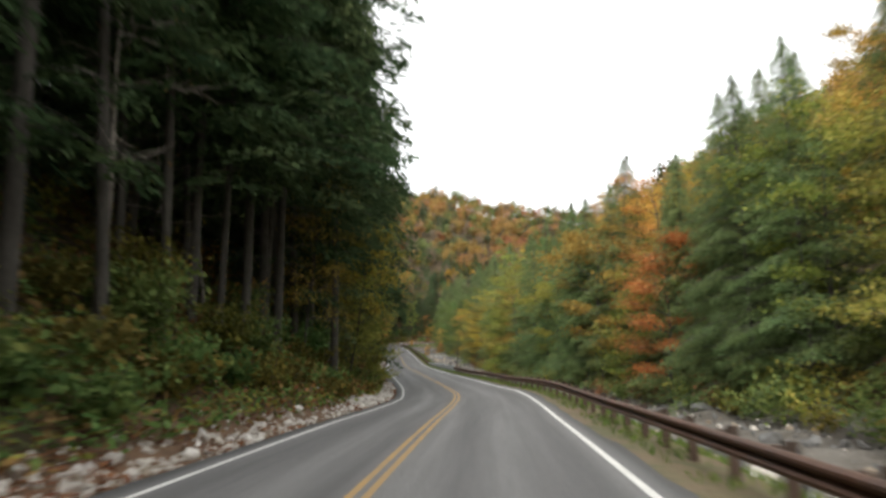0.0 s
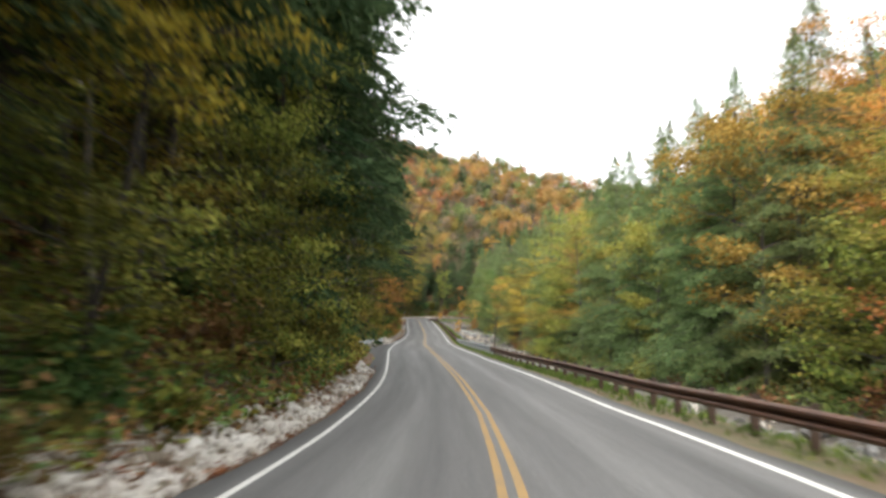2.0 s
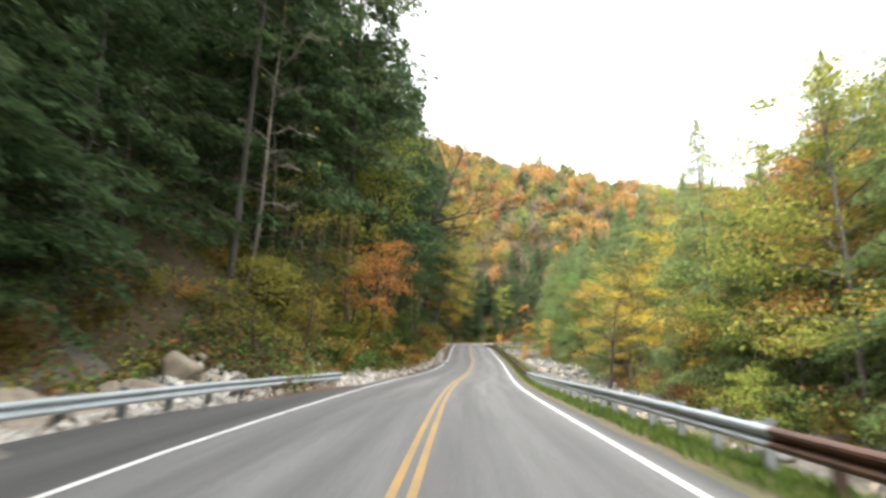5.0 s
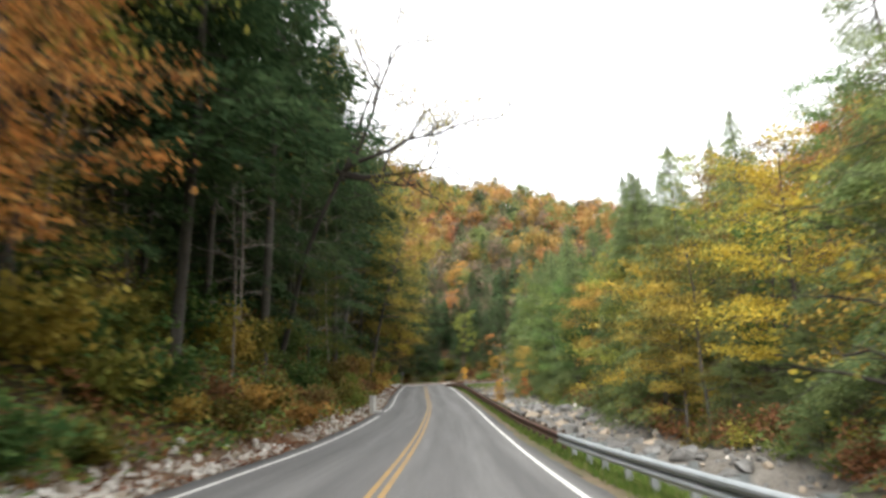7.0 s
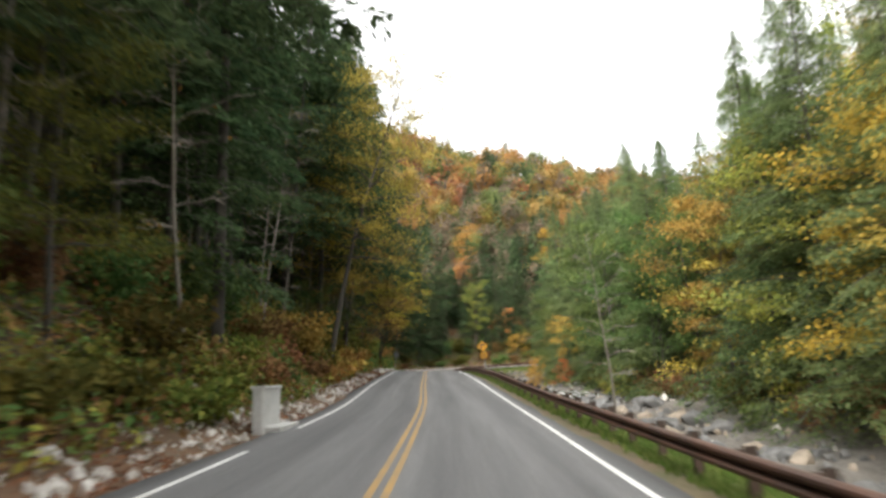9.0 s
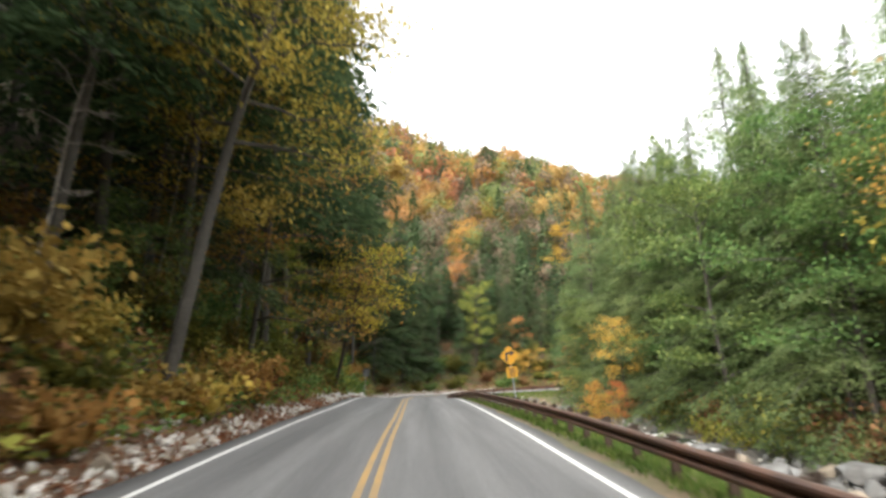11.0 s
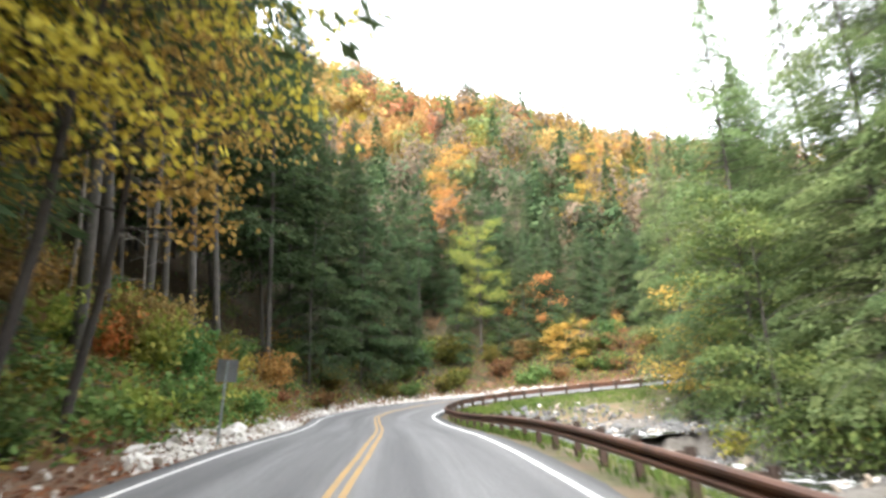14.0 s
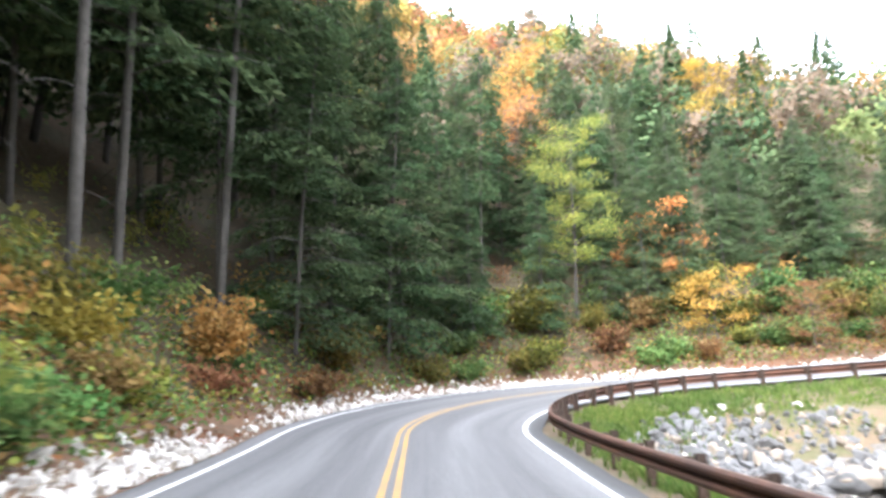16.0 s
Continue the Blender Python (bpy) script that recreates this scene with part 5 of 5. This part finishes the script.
def ground_cover():
    """Low growth on the hill-side bank and grass on the creek-side verge."""
    r = np.random.RandomState(61)
    n = 185000
    s, a = r.uniform(-90, 205, n), 5.05 + np.where(r.uniform(size=n) < 0.5, r.uniform(0, 5, n), r.gamma(2.0, 2.8, n))
    keep = (a < 26) & ~((np.abs(s - 10) < 7.5) & (a < 9.0)) & (waves(s, a, 6, 71) + waves(s, a, 2.2, 72) > -1.7)
    s, a = s[keep], a[keep]
    p = on_ground(s, -a)
    m = len(s)
    p[:, 2] += r.uniform(0.0, 0.6, m) * (1 + 0.6 * waves(p[:, 0], p[:, 1], 3.0, 73))
    L = r.uniform(0.11, 0.3, m)
    v, f = leaf_quads(p, r.normal(0, 1, (m, 3)) * np.array([1, 1, 0.6]), np.array([0.3, 0, 1]) + r.normal(0, 0.5, (m, 3)), L, L * 0.55)
    patch = waves(p[:, 0], p[:, 1], 5.0, 74) + r.normal(0, 0.55, m)
    lush = ((s > 128) & (s < 163)) | (s < -62)
    patch = np.where(lush & (patch < -0.3), patch + 0.9, patch)
    mi = np.digitize(patch, [-0.9, -0.3, 0.35, 0.95])
    me = mesh_of("undergrowth", v, f, [M["litter_leaf"], M["olive"], M["fern"], M["russet"], M["yellowgreen"]], mi)
    tagged(new("undergrowth", me), "ferns, brambles and fallen leaves covering the bank", "undergrowth", kind="stuff")
    n = 92000
    s, d = r.uniform(-80, 195, n), r.uniform(4.3, 8.5, n)
    s[30000:52000], d[30000:52000] = r.uniform(134, 190, 22000), r.uniform(4.6, 6.9, 22000)
    s[52000:], d[52000:] = r.uniform(-25, 118, 40000), r.uniform(4.45, 6.6, 40000)
    keep = waves(s, d, 5, 81) + r.normal(0, 0.4, n) > np.where(np.arange(n) < 52000, -0.5, -1.1)
    s, d = s[keep], d[keep]
    p = on_ground(s, d)
    m = len(s)
    L = r.uniform(0.1, 0.3, m) * np.where(s > 100, 1.2, 1.0)
    p[:, 2] += L * 0.4
    up = np.array([0, 0, 1]) + r.normal(0, 0.35, (m, 3))
    v, f = leaf_quads(p, up, r.normal(0, 1, (m, 3)), L, 0.05)
    tagged(new("grass", mesh_of("grass", v, f, M["grass"])), "short green grass along the guard rail", "grass", kind="stuff")
    n = 38000
    s, d = r.uniform(-85, 200, n), -(3.95 + np.abs(r.normal(0, 1.1, n)))
    keep = waves(s, d, 9, 91) + np.interp(s, [-6, -2, 22, 26, 80, 95, 118, 128], [0, -3, -3, 0, 0, 0.9, 0.9, 0]) > 0.1
    p = on_ground(s[keep], d[keep])
    m = len(p)
    p[:, 2] += r.uniform(0.01, 0.12, m)
    L = r.uniform(0.07, 0.16, m)
    v, f = leaf_quads(p, r.normal(0, 1, (m, 3)) * np.array([1, 1, 0.2]), np.array([0, 0, 1]) + r.normal(0, 0.3, (m, 3)), L, L * 0.7)
    tagged(new("fallen_leaves", mesh_of("fallen_leaves", v, f, M["litter_leaf"])), "reddish brown fallen leaves among the verge stones", "fallen leaves", kind="stuff")


ground_cover()


def far_woods():
    """The wooded hillsides beyond: thousands of crowns, each of many leaf clumps, and the dark rows behind the wood's edge."""
    r = np.random.RandomState(91)
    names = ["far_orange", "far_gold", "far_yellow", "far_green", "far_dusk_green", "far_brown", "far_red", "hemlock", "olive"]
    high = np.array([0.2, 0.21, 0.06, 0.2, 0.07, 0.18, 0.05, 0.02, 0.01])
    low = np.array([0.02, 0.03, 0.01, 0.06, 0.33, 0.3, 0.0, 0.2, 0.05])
    pts = np.stack([r.uniform(-150, 200, 30000), r.uniform(-75, 372, 30000)], 1)
    s, d, _ = nearest(pts[:, 0], pts[:, 1])
    far = ((d < -52) & (d > -176)) | ((s > 138) & (d < -19) & (d > -176)) | ((d > 46) & (d < 160))
    seen = np.where(d < 0, (pts[:, 1] > 95) & (pts[:, 0] > -75), (pts[:, 1] < 240) & (d < 120))
    clear = np.hypot(pts[:, 0] - 16.2, pts[:, 1] - 247) > 5.5
    pts, d = pts[far & seen & clear], d[far & seen & clear]
    kept, grid = [], set()
    for i in r.permutation(len(pts)):
        c = (int(pts[i, 0] // 5.6), int(pts[i, 1] // 5.6))
        if c not in grid:
            grid.add(c)
            kept.append(i)
    pts, d = pts[kept], d[kept]
    z = ground_height(pts[:, 0], pts[:, 1])
    V, MI, NR = [], [], []
    for (x, y), g, dd in zip(pts, z, d):
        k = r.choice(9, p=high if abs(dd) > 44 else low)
        near = math.hypot(x - 5, y - 150) < 75
        n = 560 if near else 215
        if k == 7:
            h, w = r.uniform(12, 16), r.uniform(2.4, 3.2)
            t = r.uniform(0, 1, n) ** 0.7
            ang = r.uniform(0, 6.28, n)
            rad = w * t * r.uniform(0.6, 1.05, n)
            c = np.stack([x + rad * np.cos(ang), y + rad * np.sin(ang), g + h * (1 - t * 0.85)], 1)
            off = c - np.array([x, y, g + h * 0.4])
        else:
            h, w = r.uniform(8, 12.5), r.uniform(3.4, 5.2)
            lob = r.normal(0, 1, (10, 3))
            lob /= np.linalg.norm(lob, axis=1, keepdims=True)
            lob = lob * np.array([w * 0.6, w * 0.6, h * 0.24])
            q = r.normal(0, 1, (n, 3))
            q /= np.linalg.norm(q, axis=1, keepdims=True)
            off = lob[r.randint(0, 10, n)] + q * r.uniform(0.6, 1.0, (n, 1)) * np.array([w * 0.42, w * 0.42, h * 0.17])
            c = np.array([x, y, g + h * 0.6]) + off
        L = r.uniform(0.5, 1.1, n) * (0.64 if near else 1.05)
        soft = off / np.array([w, w, h * 0.45]) + np.array([0, 0, 0.35]) + r.normal(0, 0.16, (n, 3))
        soft /= np.linalg.norm(soft, axis=1, keepdims=True) + 1e-6
        out = soft + r.normal(0, 0.3, (n, 3))
        v, _ = leaf_quads(c, np.cross(out, r.normal(0, 1, (n, 3))), out, L, L * 0.8)
        V.append(v.reshape(-1, 4, 3)[:, ::-1].reshape(-1, 3))
        NR.append(np.repeat(soft, 4, 0))
        MI.append(np.full(n, k))
    V, MI = np.concatenate(V), np.concatenate(MI)
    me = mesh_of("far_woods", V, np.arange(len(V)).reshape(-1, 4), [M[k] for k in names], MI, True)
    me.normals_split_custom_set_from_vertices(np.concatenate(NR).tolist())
    tagged(new("far_woods", me), "autumn woods in haze-dulled orange, gold and green covering the far hillside", "woods", kind="stuff")
    # the rows of hemlocks behind the wood's edge
    V, TV, TF, nt = [], [], [], 0
    for x, y in BACK_ROWS:
        g, h, w, n = float(ground_height([x], [y])[0]), r.uniform(20, 28), r.uniform(3.2, 4.4), 280
        t = r.uniform(0, 1, n) ** 0.65
        ang = r.uniform(0, 6.28, n)
        rad = w * (t + 0.08) * r.uniform(0.25, 1.05, n)
        c = np.stack([x + rad * np.cos(ang), y + rad * np.sin(ang), g + h * (1 - t * 0.78) - rad * 0.3], 1)
        L = r.uniform(0.7, 1.3, n)
        v, _ = leaf_quads(c, np.stack([np.cos(ang), np.sin(ang), np.full(n, -0.5)], 1) + r.normal(0, 0.3, (n, 3)), np.array([0, 0, 1]) + r.normal(0, 0.5, (n, 3)), L, L * 0.45)
        V.append(v)
        tv, tf = tube([(x, y, g - 0.5), (x + r.normal(0, 0.2), y, g + h * 0.5), (x, y, g + h * 0.95)], [0.26, 0.17, 0.03], 6)
        TV.append(tv)
        TF += [tuple(i + nt for i in q) for q in tf]
        nt += len(tv)
    V, TV = np.concatenate(V), np.concatenate(TV)
    f = [tuple(q) for q in np.arange(len(V)).reshape(-1, 4).tolist()] + [tuple(i + len(V) for i in q) for q in TF]
    me = mesh_of("deep_woods", np.concatenate([V, TV]), f, [M["hemlock"], M["bark"]], np.r_[np.zeros(len(V) // 4, int), np.ones(len(TF), int)])
    tagged(new("deep_woods", me), "dark hemlock wood behind the roadside trees", "woods", kind="stuff")
    # one dark fir stands above the others on the slope
    plant(HEM[2], 16.2, 249, (1.1, 1.1, 0.68), 0.0, None, "dark fir standing alone on the autumn hillside", "tree")


far_woods()
